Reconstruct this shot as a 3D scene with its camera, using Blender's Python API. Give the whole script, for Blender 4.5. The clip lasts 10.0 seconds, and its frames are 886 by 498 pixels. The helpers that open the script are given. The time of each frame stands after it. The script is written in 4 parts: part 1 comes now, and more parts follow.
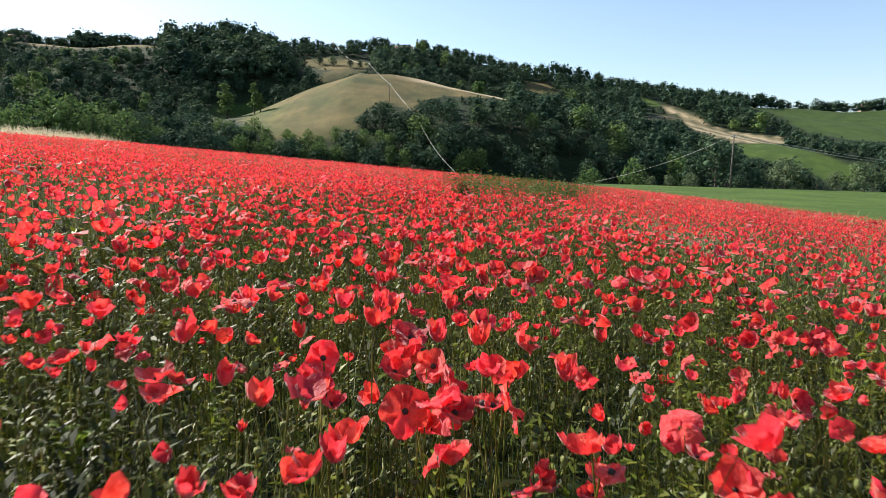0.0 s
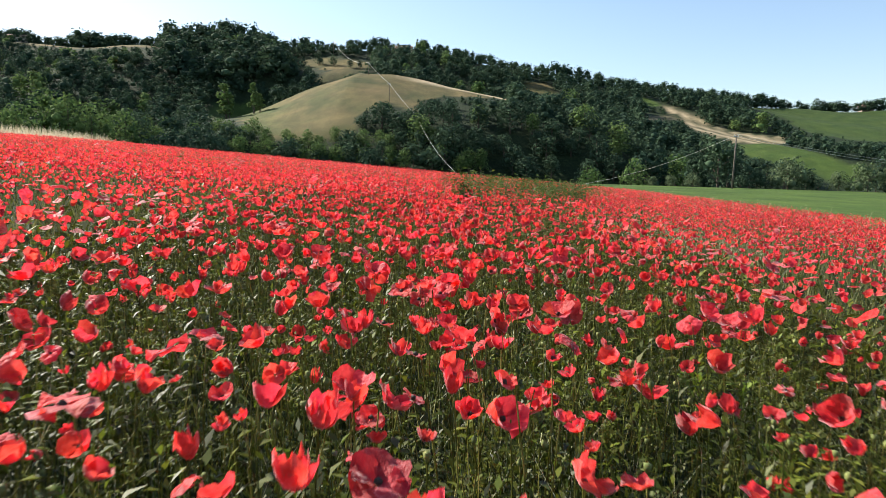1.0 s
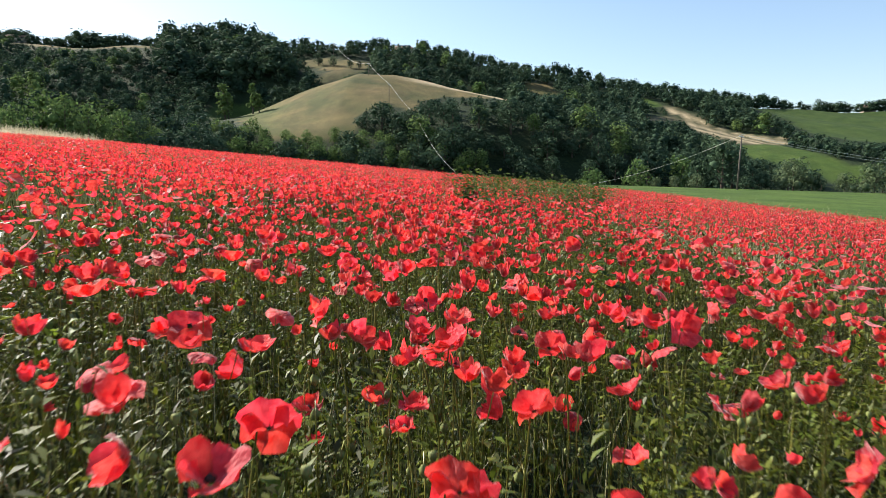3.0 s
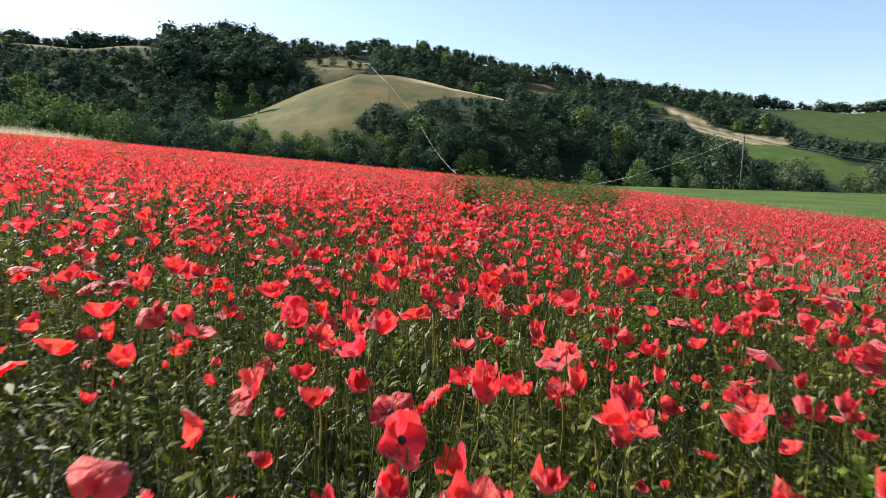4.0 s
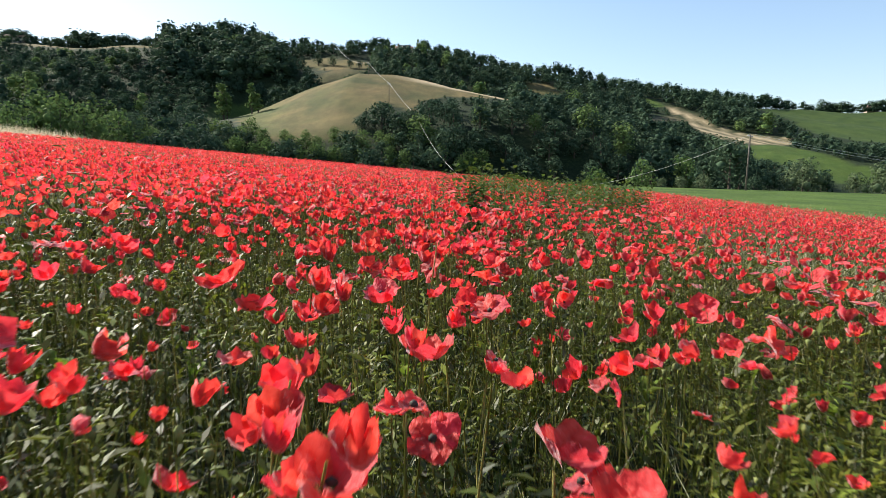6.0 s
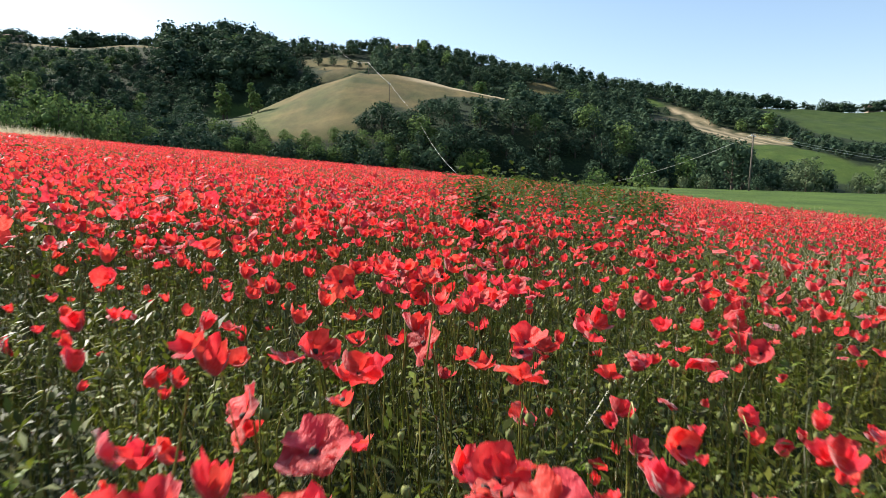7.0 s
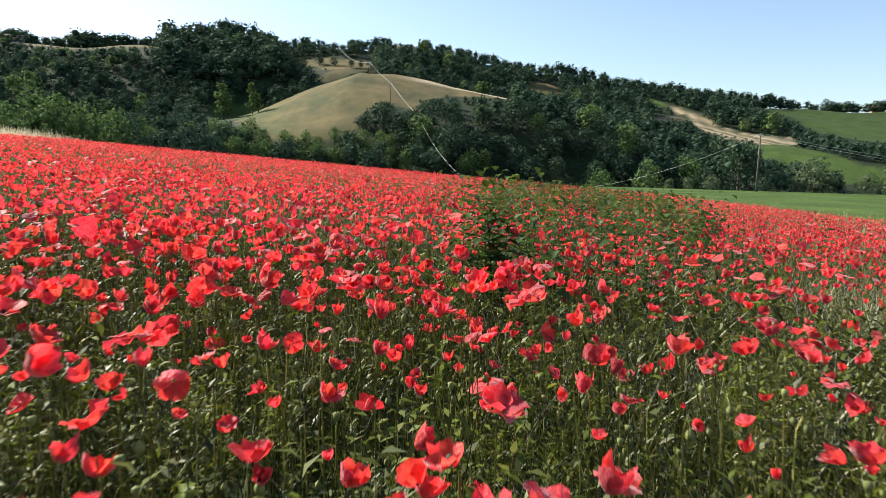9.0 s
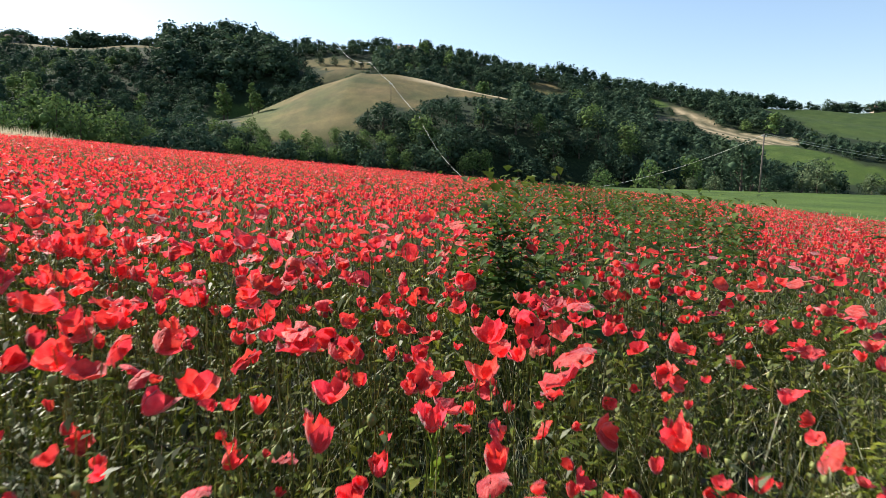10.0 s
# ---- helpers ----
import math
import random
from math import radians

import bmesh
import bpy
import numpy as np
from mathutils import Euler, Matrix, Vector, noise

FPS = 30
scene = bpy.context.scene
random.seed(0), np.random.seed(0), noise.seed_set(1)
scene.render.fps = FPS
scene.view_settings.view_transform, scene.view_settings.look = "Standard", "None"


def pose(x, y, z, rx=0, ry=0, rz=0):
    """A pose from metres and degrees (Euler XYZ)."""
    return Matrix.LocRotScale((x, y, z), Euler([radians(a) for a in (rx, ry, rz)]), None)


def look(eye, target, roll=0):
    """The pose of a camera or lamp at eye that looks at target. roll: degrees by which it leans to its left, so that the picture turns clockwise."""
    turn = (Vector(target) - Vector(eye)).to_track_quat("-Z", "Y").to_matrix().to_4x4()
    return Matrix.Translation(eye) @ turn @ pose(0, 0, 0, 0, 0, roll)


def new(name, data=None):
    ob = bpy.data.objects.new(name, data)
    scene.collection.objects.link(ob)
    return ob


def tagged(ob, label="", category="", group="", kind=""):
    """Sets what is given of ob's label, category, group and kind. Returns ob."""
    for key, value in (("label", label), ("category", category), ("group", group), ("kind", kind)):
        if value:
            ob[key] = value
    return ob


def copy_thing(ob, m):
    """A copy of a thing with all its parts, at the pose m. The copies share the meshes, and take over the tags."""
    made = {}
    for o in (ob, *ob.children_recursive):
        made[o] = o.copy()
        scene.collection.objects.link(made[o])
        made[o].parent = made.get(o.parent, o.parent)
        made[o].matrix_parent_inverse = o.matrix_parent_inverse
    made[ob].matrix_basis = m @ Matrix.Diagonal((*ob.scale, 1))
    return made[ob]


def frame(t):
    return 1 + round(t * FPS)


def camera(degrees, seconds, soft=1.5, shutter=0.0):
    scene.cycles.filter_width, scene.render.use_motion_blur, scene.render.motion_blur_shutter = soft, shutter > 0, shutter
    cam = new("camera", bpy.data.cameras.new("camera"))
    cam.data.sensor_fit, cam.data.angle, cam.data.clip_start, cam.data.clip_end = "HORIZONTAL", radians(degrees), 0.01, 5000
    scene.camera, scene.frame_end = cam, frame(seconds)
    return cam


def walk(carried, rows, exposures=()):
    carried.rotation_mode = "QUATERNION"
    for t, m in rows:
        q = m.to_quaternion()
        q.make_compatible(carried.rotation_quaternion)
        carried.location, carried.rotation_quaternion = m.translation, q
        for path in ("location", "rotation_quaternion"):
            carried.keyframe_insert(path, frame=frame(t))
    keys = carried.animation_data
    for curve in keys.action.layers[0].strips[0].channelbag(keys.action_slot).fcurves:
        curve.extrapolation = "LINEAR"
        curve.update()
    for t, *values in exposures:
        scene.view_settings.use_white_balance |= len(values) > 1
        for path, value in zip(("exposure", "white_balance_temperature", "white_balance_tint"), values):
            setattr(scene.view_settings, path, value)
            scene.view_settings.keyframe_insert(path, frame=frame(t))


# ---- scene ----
import collections

# The drone glides level over the flower tops at about 0.8 m/s.
cam = camera(68.0, 10.0, soft=0.8, shutter=0.3)
ROWS = [
    (0.0, 0.000, 0.000, 1.000, 6.15, -0.217),
    (0.5, 0.003, 0.369, 1.000, 6.14, -0.213),
    (1.0, 0.006, 0.752, 1.002, 6.13, -0.210),
    (1.5, 0.012, 1.144, 0.996, 6.11, -0.208),
    (2.0, 0.014, 1.539, 0.984, 6.09, -0.203),
    (2.5, 0.010, 1.952, 0.981, 6.07, -0.197),
    (3.25, 0.012, 2.574, 0.994, 6.03, -0.188),
    (4.0, 0.020, 3.197, 1.002, 6.00, -0.176),
    (4.5, 0.025, 3.612, 0.989, 5.99, -0.165),
    (5.0, 0.032, 4.037, 0.967, 5.98, -0.151),
    (5.5, 0.043, 4.455, 0.964, 5.98, -0.143),
    (6.25, 0.052, 5.073, 0.984, 5.99, -0.131),
    (7.0, 0.052, 5.678, 1.013, 5.99, -0.108),
    (7.5, 0.048, 6.071, 1.038, 5.99, -0.077),
    (8.0, 0.050, 6.458, 1.064, 5.98, -0.039),
    (8.5, 0.063, 6.845, 1.083, 5.98, -0.005),
    (9.0, 0.073, 7.239, 1.098, 5.98, 0.030),
    (9.5, 0.080, 7.630, 1.106, 5.96, 0.065),
    (10.0, 0.083, 8.010, 1.109, 5.94, 0.092),
]
walk(cam, [(t, pose(x, y, z, 90 - pitch, 0, yaw)) for t, x, y, z, pitch, yaw in ROWS])

# ---- sky and sun ----
SUN_AZ, SUN_EL = -58.0, 38.0          # degrees to the right of the flight line, degrees above the horizon
world = bpy.data.worlds.new("sky")
scene.world = world
world.use_nodes = True
wn = world.node_tree.nodes
sky = wn.new("ShaderNodeTexSky")
sky.sky_type = "NISHITA"
sky.sun_disc = False
sky.sun_elevation = radians(SUN_EL)
sky.sun_rotation = radians(SUN_AZ)
sky.air_density, sky.dust_density, sky.ozone_density = 1.0, 0.9, 1.4
wn["Background"].inputs["Strength"].default_value = 0.102
world.node_tree.links.new(sky.outputs["Color"], wn["Background"].inputs["Color"])
sun = new("sun", bpy.data.lights.new("sun", "SUN"))
sun.data.energy, sun.data.angle, sun.data.color = 5.0, radians(0.53), (1.0, 0.945, 0.83)
az, el = radians(SUN_AZ), radians(SUN_EL)
TO_SUN = Vector((math.sin(az) * math.cos(el), math.cos(az) * math.cos(el), math.sin(el)))
sun.matrix_world = look(TO_SUN * 500, (0, 0, 0))
scene.view_settings.exposure = 1.03


# ---- materials ----


def material(name, colours, rough=0.7, scale=3.0, detail=5.0, island=0.0, through_light=0.0, through_colour=None,
             bump=0.0, bump_scale=40.0, specular=0.3, hue=0.0, sheen=0.0, object_random=False, metal=0.0):
    """Noise-mixed colours, brightness varied per island or per object, some light let through."""
    m = bpy.data.materials.new(name)
    m.use_nodes = True
    n, l = m.node_tree.nodes, m.node_tree.links
    b = n["Principled BSDF"]
    b.inputs["Roughness"].default_value = rough
    b.inputs["Specular IOR Level"].default_value = specular
    b.inputs["Metallic"].default_value = metal
    if sheen:
        b.inputs["Sheen Weight"].default_value = sheen
    geo = n.new("ShaderNodeNewGeometry")
    tex = n.new("ShaderNodeTexNoise")
    tex.inputs["Scale"].default_value = scale
    tex.inputs["Detail"].default_value = detail
    l.new(geo.outputs["Position"], tex.inputs["Vector"])
    ramp = n.new("ShaderNodeValToRGB")
    els = ramp.color_ramp.elements
    while len(els) < len(colours):
        els.new(0.5)
    for i, c in enumerate(colours):
        els[i].position = 0.3 + 0.4 * i / max(1, len(colours) - 1)
        els[i].color = (*c, 1)
    l.new(tex.outputs["Fac"], ramp.inputs["Fac"])
    out = ramp.outputs["Color"]
    if island:
        hsv = n.new("ShaderNodeHueSaturation")
        mr = n.new("ShaderNodeMapRange")
        mr.inputs["To Min"].default_value, mr.inputs["To Max"].default_value = 1 - island, 1 + island
        if object_random:
            info = n.new("ShaderNodeObjectInfo")
            src = info.outputs["Random"]
        else:
            src = geo.outputs["Random Per Island"]
        l.new(src, mr.inputs["Value"])
        l.new(mr.outputs["Result"], hsv.inputs["Value"])
        if hue:
            mh = n.new("ShaderNodeMapRange")
            mh.inputs["To Min"].default_value, mh.inputs["To Max"].default_value = 0.5 - hue, 0.5 + hue
            fr = n.new("ShaderNodeMath")
            fr.operation = "MULTIPLY"
            fr.inputs[1].default_value = 7.31
            f2 = n.new("ShaderNodeMath")
            f2.operation = "FRACT"
            l.new(src, fr.inputs[0])
            l.new(fr.outputs[0], f2.inputs[0])
            l.new(f2.outputs[0], mh.inputs["Value"])
            l.new(mh.outputs["Result"], hsv.inputs["Hue"])
        l.new(out, hsv.inputs["Color"])
        out = hsv.outputs["Color"]
    l.new(out, b.inputs["Base Color"])
    if bump:
        t2 = n.new("ShaderNodeTexNoise")
        t2.inputs["Scale"].default_value = bump_scale
        t2.inputs["Detail"].default_value = 4
        l.new(geo.outputs["Position"], t2.inputs["Vector"])
        bp = n.new("ShaderNodeBump")
        bp.inputs["Strength"].default_value = bump
        bp.inputs["Distance"].default_value = 1.0 / bump_scale
        l.new(t2.outputs["Fac"], bp.inputs["Height"])
        l.new(bp.outputs["Normal"], b.inputs["Normal"])
    if through_light:
        tr = n.new("ShaderNodeBsdfTranslucent")
        if through_colour:
            mx = n.new("ShaderNodeMix")
            mx.data_type, mx.blend_type = "RGBA", "MULTIPLY"
            mx.inputs["Factor"].default_value = 1.0
            l.new(out, mx.inputs["A"])
            mx.inputs["B"].default_value = (*through_colour, 1)
            l.new(mx.outputs["Result"], tr.inputs["Color"])
        else:
            l.new(out, tr.inputs["Color"])
        mix = n.new("ShaderNodeMixShader")
        mix.inputs["Fac"].default_value = through_light
        l.new(b.outputs[0], mix.inputs[1])
        l.new(tr.outputs[0], mix.inputs[2])
        l.new(mix.outputs[0], n["Material Output"].inputs["Surface"])
    return m


PETAL = material("poppy_petal", [(0.60, 0.014, 0.02), (0.92, 0.08, 0.074)], 0.48, 60, 5, 0.42, 0.5, hue=0.006, sheen=0.55,
                 bump=0.6, bump_scale=60, specular=0.22)
PETAL_NEAR = material("poppy_petal_near", [(0.60, 0.014, 0.02), (0.92, 0.08, 0.074)], 0.48, 60, 5, 0.42, 0.5, hue=0.006, sheen=0.55,
                      bump=0.6, bump_scale=60, specular=0.22, object_random=True)
STEM = material("poppy_stem", [(0.02, 0.032, 0.004), (0.10, 0.115, 0.016), (0.36, 0.34, 0.10)], 0.38, 14, 4, 0.6, 0.22, hue=0.03, specular=0.5)
LEAF = material("field_leaf", [(0.012, 0.024, 0.003), (0.145, 0.168, 0.02)], 0.5, 3, 4, 0.6, 0.35, hue=0.02)
FAR_GROWTH = material("far_growth", [(0.06, 0.078, 0.02), (0.22, 0.22, 0.09)], 0.6, 2, 4, 0.4, 0.35, hue=0.02)
# Pale tone imitates sunlit edges of hairy stems; dry stems share it.
HAIRY = material("hairy_stem", [(0.2, 0.21, 0.09), (0.62, 0.6, 0.4)], 0.5, 30, 4, 0.5, 0.25, hue=0.02, specular=0.4)
BUD = material("poppy_bud", [(0.10, 0.13, 0.03), (0.2, 0.22, 0.07)], 0.7, 60, 4, 0.3, 0.0, bump=0.4, bump_scale=500)
POD = material("poppy_heart", [(0.015, 0.012, 0.015), (0.05, 0.05, 0.03)], 0.7, 300, 3)
ROSETTE = material("rosette_leaf", [(0.09, 0.15, 0.015), (0.18, 0.25, 0.03)], 0.5, 30, 4, 0.25, 0.45, hue=0.012,
                   object_random=True, bump=0.3, bump_scale=90)
STRAW = material("dry_grass", [(0.5, 0.42, 0.27), (0.7, 0.63, 0.46)], 0.85, 5, 4, 0.25, 0.35, specular=0.08)
WEED = material("weed_leaf", [(0.024, 0.058, 0.012), (0.07, 0.125, 0.022)], 0.65, 25, 4, 0.3, 0.35, hue=0.015,
                object_random=True, bump=0.3, bump_scale=90)
WEED_LOW = material("weed_growth_leaf", [(0.03, 0.062, 0.012), (0.11, 0.15, 0.026)], 0.5, 25, 4, 0.35, 0.35, hue=0.015)
# Blue raised in these greens to paint in aerial haze over the woods.
CROWN_DARK = material("oak_foliage_hazed", [(0.022, 0.047, 0.031), (0.064, 0.102, 0.055)], 0.85, 0.06, 4, 0.24, 0.22, hue=0.012, specular=0.08)
CROWN_LIGHT = material("willow_foliage", [(0.07, 0.122, 0.038), (0.14, 0.2, 0.066)], 0.85, 0.06, 4, 0.35, 0.28, hue=0.012, specular=0.08)
CROWN_GREY = material("olive_foliage", [(0.08, 0.115, 0.055), (0.125, 0.16, 0.085)], 0.85, 0.2, 4, 0.16, 0.28, hue=0.01, specular=0.08)
BARK = material("bark", [(0.05, 0.04, 0.03), (0.13, 0.10, 0.075)], 0.9, 4, 6, 0, bump=0.6, bump_scale=12)
POLE_WOOD = material("weathered_pole", [(0.08, 0.065, 0.05), (0.17, 0.145, 0.12)], 0.85, 6, 6, bump=0.4, bump_scale=20)
METAL = material("galvanised_steel", [(0.4, 0.41, 0.42), (0.55, 0.56, 0.57)], 0.4, 20, 3, metal=0.8)
CERAMIC = material("insulator", [(0.45, 0.45, 0.42), (0.6, 0.6, 0.56)], 0.25, 20, 2)
CABLE = material("aluminium_cable", [(0.55, 0.53, 0.5), (0.68, 0.66, 0.6)], 0.45, 8, 2, metal=0.3)
PLASTER = material("house_plaster", [(0.36, 0.29, 0.22), (0.46, 0.39, 0.31)], 0.85, 1.2, 6, bump=0.2, bump_scale=8)
ROOF = material("roof_tiles", [(0.2, 0.12, 0.085), (0.3, 0.18, 0.13)], 0.8, 2, 6, bump=0.4, bump_scale=6)
GLASS = material("window_dark", [(0.03, 0.035, 0.04), (0.05, 0.055, 0.06)], 0.1, 2, 2, specular=0.6)
SHUTTER = material("shutter", [(0.10, 0.09, 0.07), (0.16, 0.14, 0.1)], 0.7, 5, 3)


def ground_material():
    """Land cover: bare soil with weeds in shade-dark tones, dry slope, green crop and pale dirt, mixed by the cover
    attribute.
    """
    m = bpy.data.materials.new("land")
    m.use_nodes = True
    n, l = m.node_tree.nodes, m.node_tree.links
    b = n["Principled BSDF"]
    b.inputs["Roughness"].default_value = 0.9
    b.inputs["Specular IOR Level"].default_value = 0.15
    geo = n.new("ShaderNodeNewGeometry")

    def noise_ramp(scale, a, c, detail=8.0, stretch=(1, 1, 1)):
        mp = n.new("ShaderNodeMapping")
        mp.inputs["Scale"].default_value = stretch
        l.new(geo.outputs["Position"], mp.inputs["Vector"])
        t = n.new("ShaderNodeTexNoise")
        t.inputs["Scale"].default_value, t.inputs["Detail"].default_value = scale, detail
        l.new(mp.outputs["Vector"], t.inputs["Vector"])
        r = n.new("ShaderNodeValToRGB")
        r.color_ramp.elements[0].position, r.color_ramp.elements[1].position = 0.32, 0.68
        r.color_ramp.elements[0].color, r.color_ramp.elements[1].color = (*a, 1), (*c, 1)
        l.new(t.outputs["Fac"], r.inputs["Fac"])
        return r.outputs["Color"]

    att = n.new("ShaderNodeAttribute")
    att.attribute_name = "cover"
    sep = n.new("ShaderNodeSeparateColor")
    l.new(att.outputs["Color"], sep.inputs["Color"])
    # Soil toned near-black so gaps between plants and trees look shaded.
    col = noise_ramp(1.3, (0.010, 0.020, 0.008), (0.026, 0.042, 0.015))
    for ch, (sc, a, c, st) in zip(("Red", "Green", "Blue"), (
            (0.05, (0.066, 0.072, 0.023), (0.172, 0.124, 0.053), (1, 1, 1)),
            (0.15, (0.042, 0.082, 0.014), (0.076, 0.118, 0.022), (1, 1, 1)),
            (0.6, (0.36, 0.28, 0.17), (0.5, 0.41, 0.27), (1, 1, 1)))):
        mx = n.new("ShaderNodeMix")
        mx.data_type = "RGBA"
        l.new(sep.outputs[ch], mx.inputs["Factor"])
        l.new(col, mx.inputs["A"])
        l.new(noise_ramp(sc, a, c, 9.0, st), mx.inputs["B"])
        col = mx.outputs["Result"]
    fine = noise_ramp(2.5, (0.72, 0.72, 0.72), (1.15, 1.15, 1.15))
    mul = n.new("ShaderNodeMix")
    mul.data_type, mul.blend_type = "RGBA", "MULTIPLY"
    mul.inputs["Factor"].default_value = 1.0
    l.new(col, mul.inputs["A"])
    l.new(fine, mul.inputs["B"])
    mid = noise_ramp(0.22, (0.74, 0.76, 0.72), (1.16, 1.12, 1.1), 6.0, (1, 0.45, 1))
    mul2 = n.new("ShaderNodeMix")
    mul2.data_type, mul2.blend_type = "RGBA", "MULTIPLY"
    mul2.inputs["Factor"].default_value = 1.0
    l.new(mul.outputs["Result"], mul2.inputs["A"])
    l.new(mid, mul2.inputs["B"])
    l.new(mul2.outputs["Result"], b.inputs["Base Color"])
    t2 = n.new("ShaderNodeTexNoise")
    t2.inputs["Scale"].default_value, t2.inputs["Detail"].default_value = 5.0, 6
    l.new(geo.outputs["Position"], t2.inputs["Vector"])
    bp = n.new("ShaderNodeBump")
    bp.inputs["Strength"].default_value, bp.inputs["Distance"].default_value = 0.6, 0.15
    l.new(t2.outputs["Fac"], bp.inputs["Height"])
    l.new(bp.outputs["Normal"], b.inputs["Normal"])
    return m


LAND = ground_material()


# ---- mesh helpers ----
def mesh_from(name, verts, faces, mat, smooth=True):
    """A mesh from vertex and face arrays; faces: a list of (n, 3) and (n, 4) index arrays."""
    me = bpy.data.meshes.new(name)
    verts = np.asarray(verts, np.float32)
    me.vertices.add(len(verts))
    me.vertices.foreach_set("co", verts.ravel())
    loops = np.concatenate([np.asarray(f, np.int32).ravel() for f in faces])
    sizes = np.concatenate([np.full(len(f), np.asarray(f).shape[1], np.int32) for f in faces])
    me.loops.add(len(loops))
    me.loops.foreach_set("vertex_index", loops)
    me.polygons.add(len(sizes))
    me.polygons.foreach_set("loop_start", np.concatenate([[0], np.cumsum(sizes)[:-1]]).astype(np.int32))
    me.polygons.foreach_set("use_smooth", np.full(len(sizes), smooth))
    me.update(calc_edges=True)
    me.materials.append(mat)
    return me


def part(name, geom, mat, parent, label="", smooth=True):
    """One mesh object under a thing; geom is (verts, faces) or a ready mesh."""
    me = geom if isinstance(geom, bpy.types.Mesh) else mesh_from(name, geom[0], geom[1], mat, smooth)
    ob = new(name, me)
    ob.parent = parent
    return tagged(ob, label)


def join(geoms):
    """Several (verts, faces) as one."""
    vs, fs, at = [], [], 0
    for v, f in geoms:
        vs.append(np.asarray(v, float))
        fs += [np.asarray(q) + at for q in f]
        at += len(v)
    return np.concatenate(vs), fs


def strewn(base, mats, places):
    """Copies of base (verts, faces) under (n, 3, 3) matrices at (n, 3) places, as one geometry."""
    v, f = np.asarray(base[0], float), base[1]
    n, k = len(places), len(v)
    out = np.einsum("nij,kj->nki", mats, v) + places[:, None, :]
    at = (np.arange(n) * k)[:, None, None]
    return out.reshape(-1, 3), [(np.asarray(q)[None] + at).reshape(-1, np.asarray(q).shape[1]) for q in f]


def turned(yaw, tilt, lean, size):
    """(n, 3, 3) matrices: scaled, tilted by tilt towards the direction lean, after a turn by yaw about z."""
    def rz(a):
        c, s, o, i = np.cos(a), np.sin(a), np.zeros_like(a), np.ones_like(a)
        return np.stack([np.stack([c, -s, o], -1), np.stack([s, c, o], -1), np.stack([o, o, i], -1)], -2)
    c, s, o, i = np.cos(tilt), np.sin(tilt), np.zeros_like(tilt), np.ones_like(tilt)
    ry = np.stack([np.stack([c, o, s], -1), np.stack([o, i, o], -1), np.stack([-s, o, c], -1)], -2)
    m = rz(lean) @ ry @ rz(yaw - lean)
    size = np.asarray(size, float)
    return m * (size[:, None, None] if size.ndim == 1 else size[:, None, :])


def tube(path, radii, sides=6, cap=True):
    """A tapered tube along points."""
    path = np.asarray(path, float)
    n = len(path)
    d = np.gradient(path, axis=0)
    d /= np.linalg.norm(d, axis=1)[:, None] + 1e-12
    ref = np.array([0.0, 0.0, 1.0]) if abs(d[:, 2]).mean() < 0.8 else np.array([1.0, 0.0, 0.0])
    u = np.cross(d, ref)
    u /= np.linalg.norm(u, axis=1)[:, None]
    w = np.cross(d, u)
    a = np.arange(sides) * 2 * math.pi / sides
    radii = np.broadcast_to(radii, (n,))
    v = path[:, None] + radii[:, None, None] * (np.cos(a)[None, :, None] * u[:, None] + np.sin(a)[None, :, None] * w[:, None])
    i, j = np.meshgrid(np.arange(n - 1), np.arange(sides), indexing="ij")
    i, j = i.ravel(), j.ravel()
    k = (j + 1) % sides
    f = [np.stack([i * sides + j, i * sides + k, (i + 1) * sides + k, (i + 1) * sides + j], 1)]
    v = v.reshape(-1, 3)
    if cap:
        at = len(v)
        v = np.concatenate([v, path[:1], path[-1:]])
        j = np.arange(sides)
        k = (j + 1) % sides
        f.append(np.concatenate([np.stack([np.full(sides, at), k, j], 1),
                                 np.stack([np.full(sides, at + 1), (n - 1) * sides + j, (n - 1) * sides + k], 1)]))
    return v, f


def box(cx, cy, cz, sx, sy, sz, bevel=0.0):
    """A box, its vertical edges and rims chamfered by bevel."""
    bm = bmesh.new()
    bmesh.ops.create_cube(bm, size=1.0, matrix=Matrix.Translation((cx, cy, cz)) @ Matrix.Diagonal((sx, sy, sz, 1)))
    if bevel:
        bmesh.ops.bevel(bm, geom=bm.edges[:], offset=bevel, segments=1, affect="EDGES")
    bm.verts.index_update()
    v = np.array([p.co[:] for p in bm.verts])
    q = [[p.index for p in f.verts] for f in bm.faces]
    bm.free()
    return v, [np.array([f for f in q if len(f) == k]) for k in sorted({len(f) for f in q})]


# ---- the land ----
def ease(x, a, b):
    t = np.clip((np.asarray(x, float) - a) / (b - a), 0, 1)
    return t * t * (3 - 2 * t)


FIELD_LEFT, FIELD_RIGHT, FIELD_FAR = -25.0, 15.0, 52.0


def ridge(x):
    """Height of the far ridge."""
    return np.interp(x, [-600, -273, -239, -177, -143, -88, -53, -12, 36, 70, 105, 139, 184, 225, 266, 420, 700],
                     [75, 81.5, 79.5, 79.5, 77, 76, 78, 76, 66, 61, 54, 49, 44.5, 42.3, 40.5, 37, 32])


def spur_crest(x):
    """Height of the bare spur's crest."""
    return np.interp(x, [-120, -100, -87, -76, -66, -56, -46, -36, -21, 4, 24, 37, 60, 90], [22, 26, 29, 32, 35.5, 39.6, 43.5, 48, 47.8, 43, 41.4, 39, 34, 28])


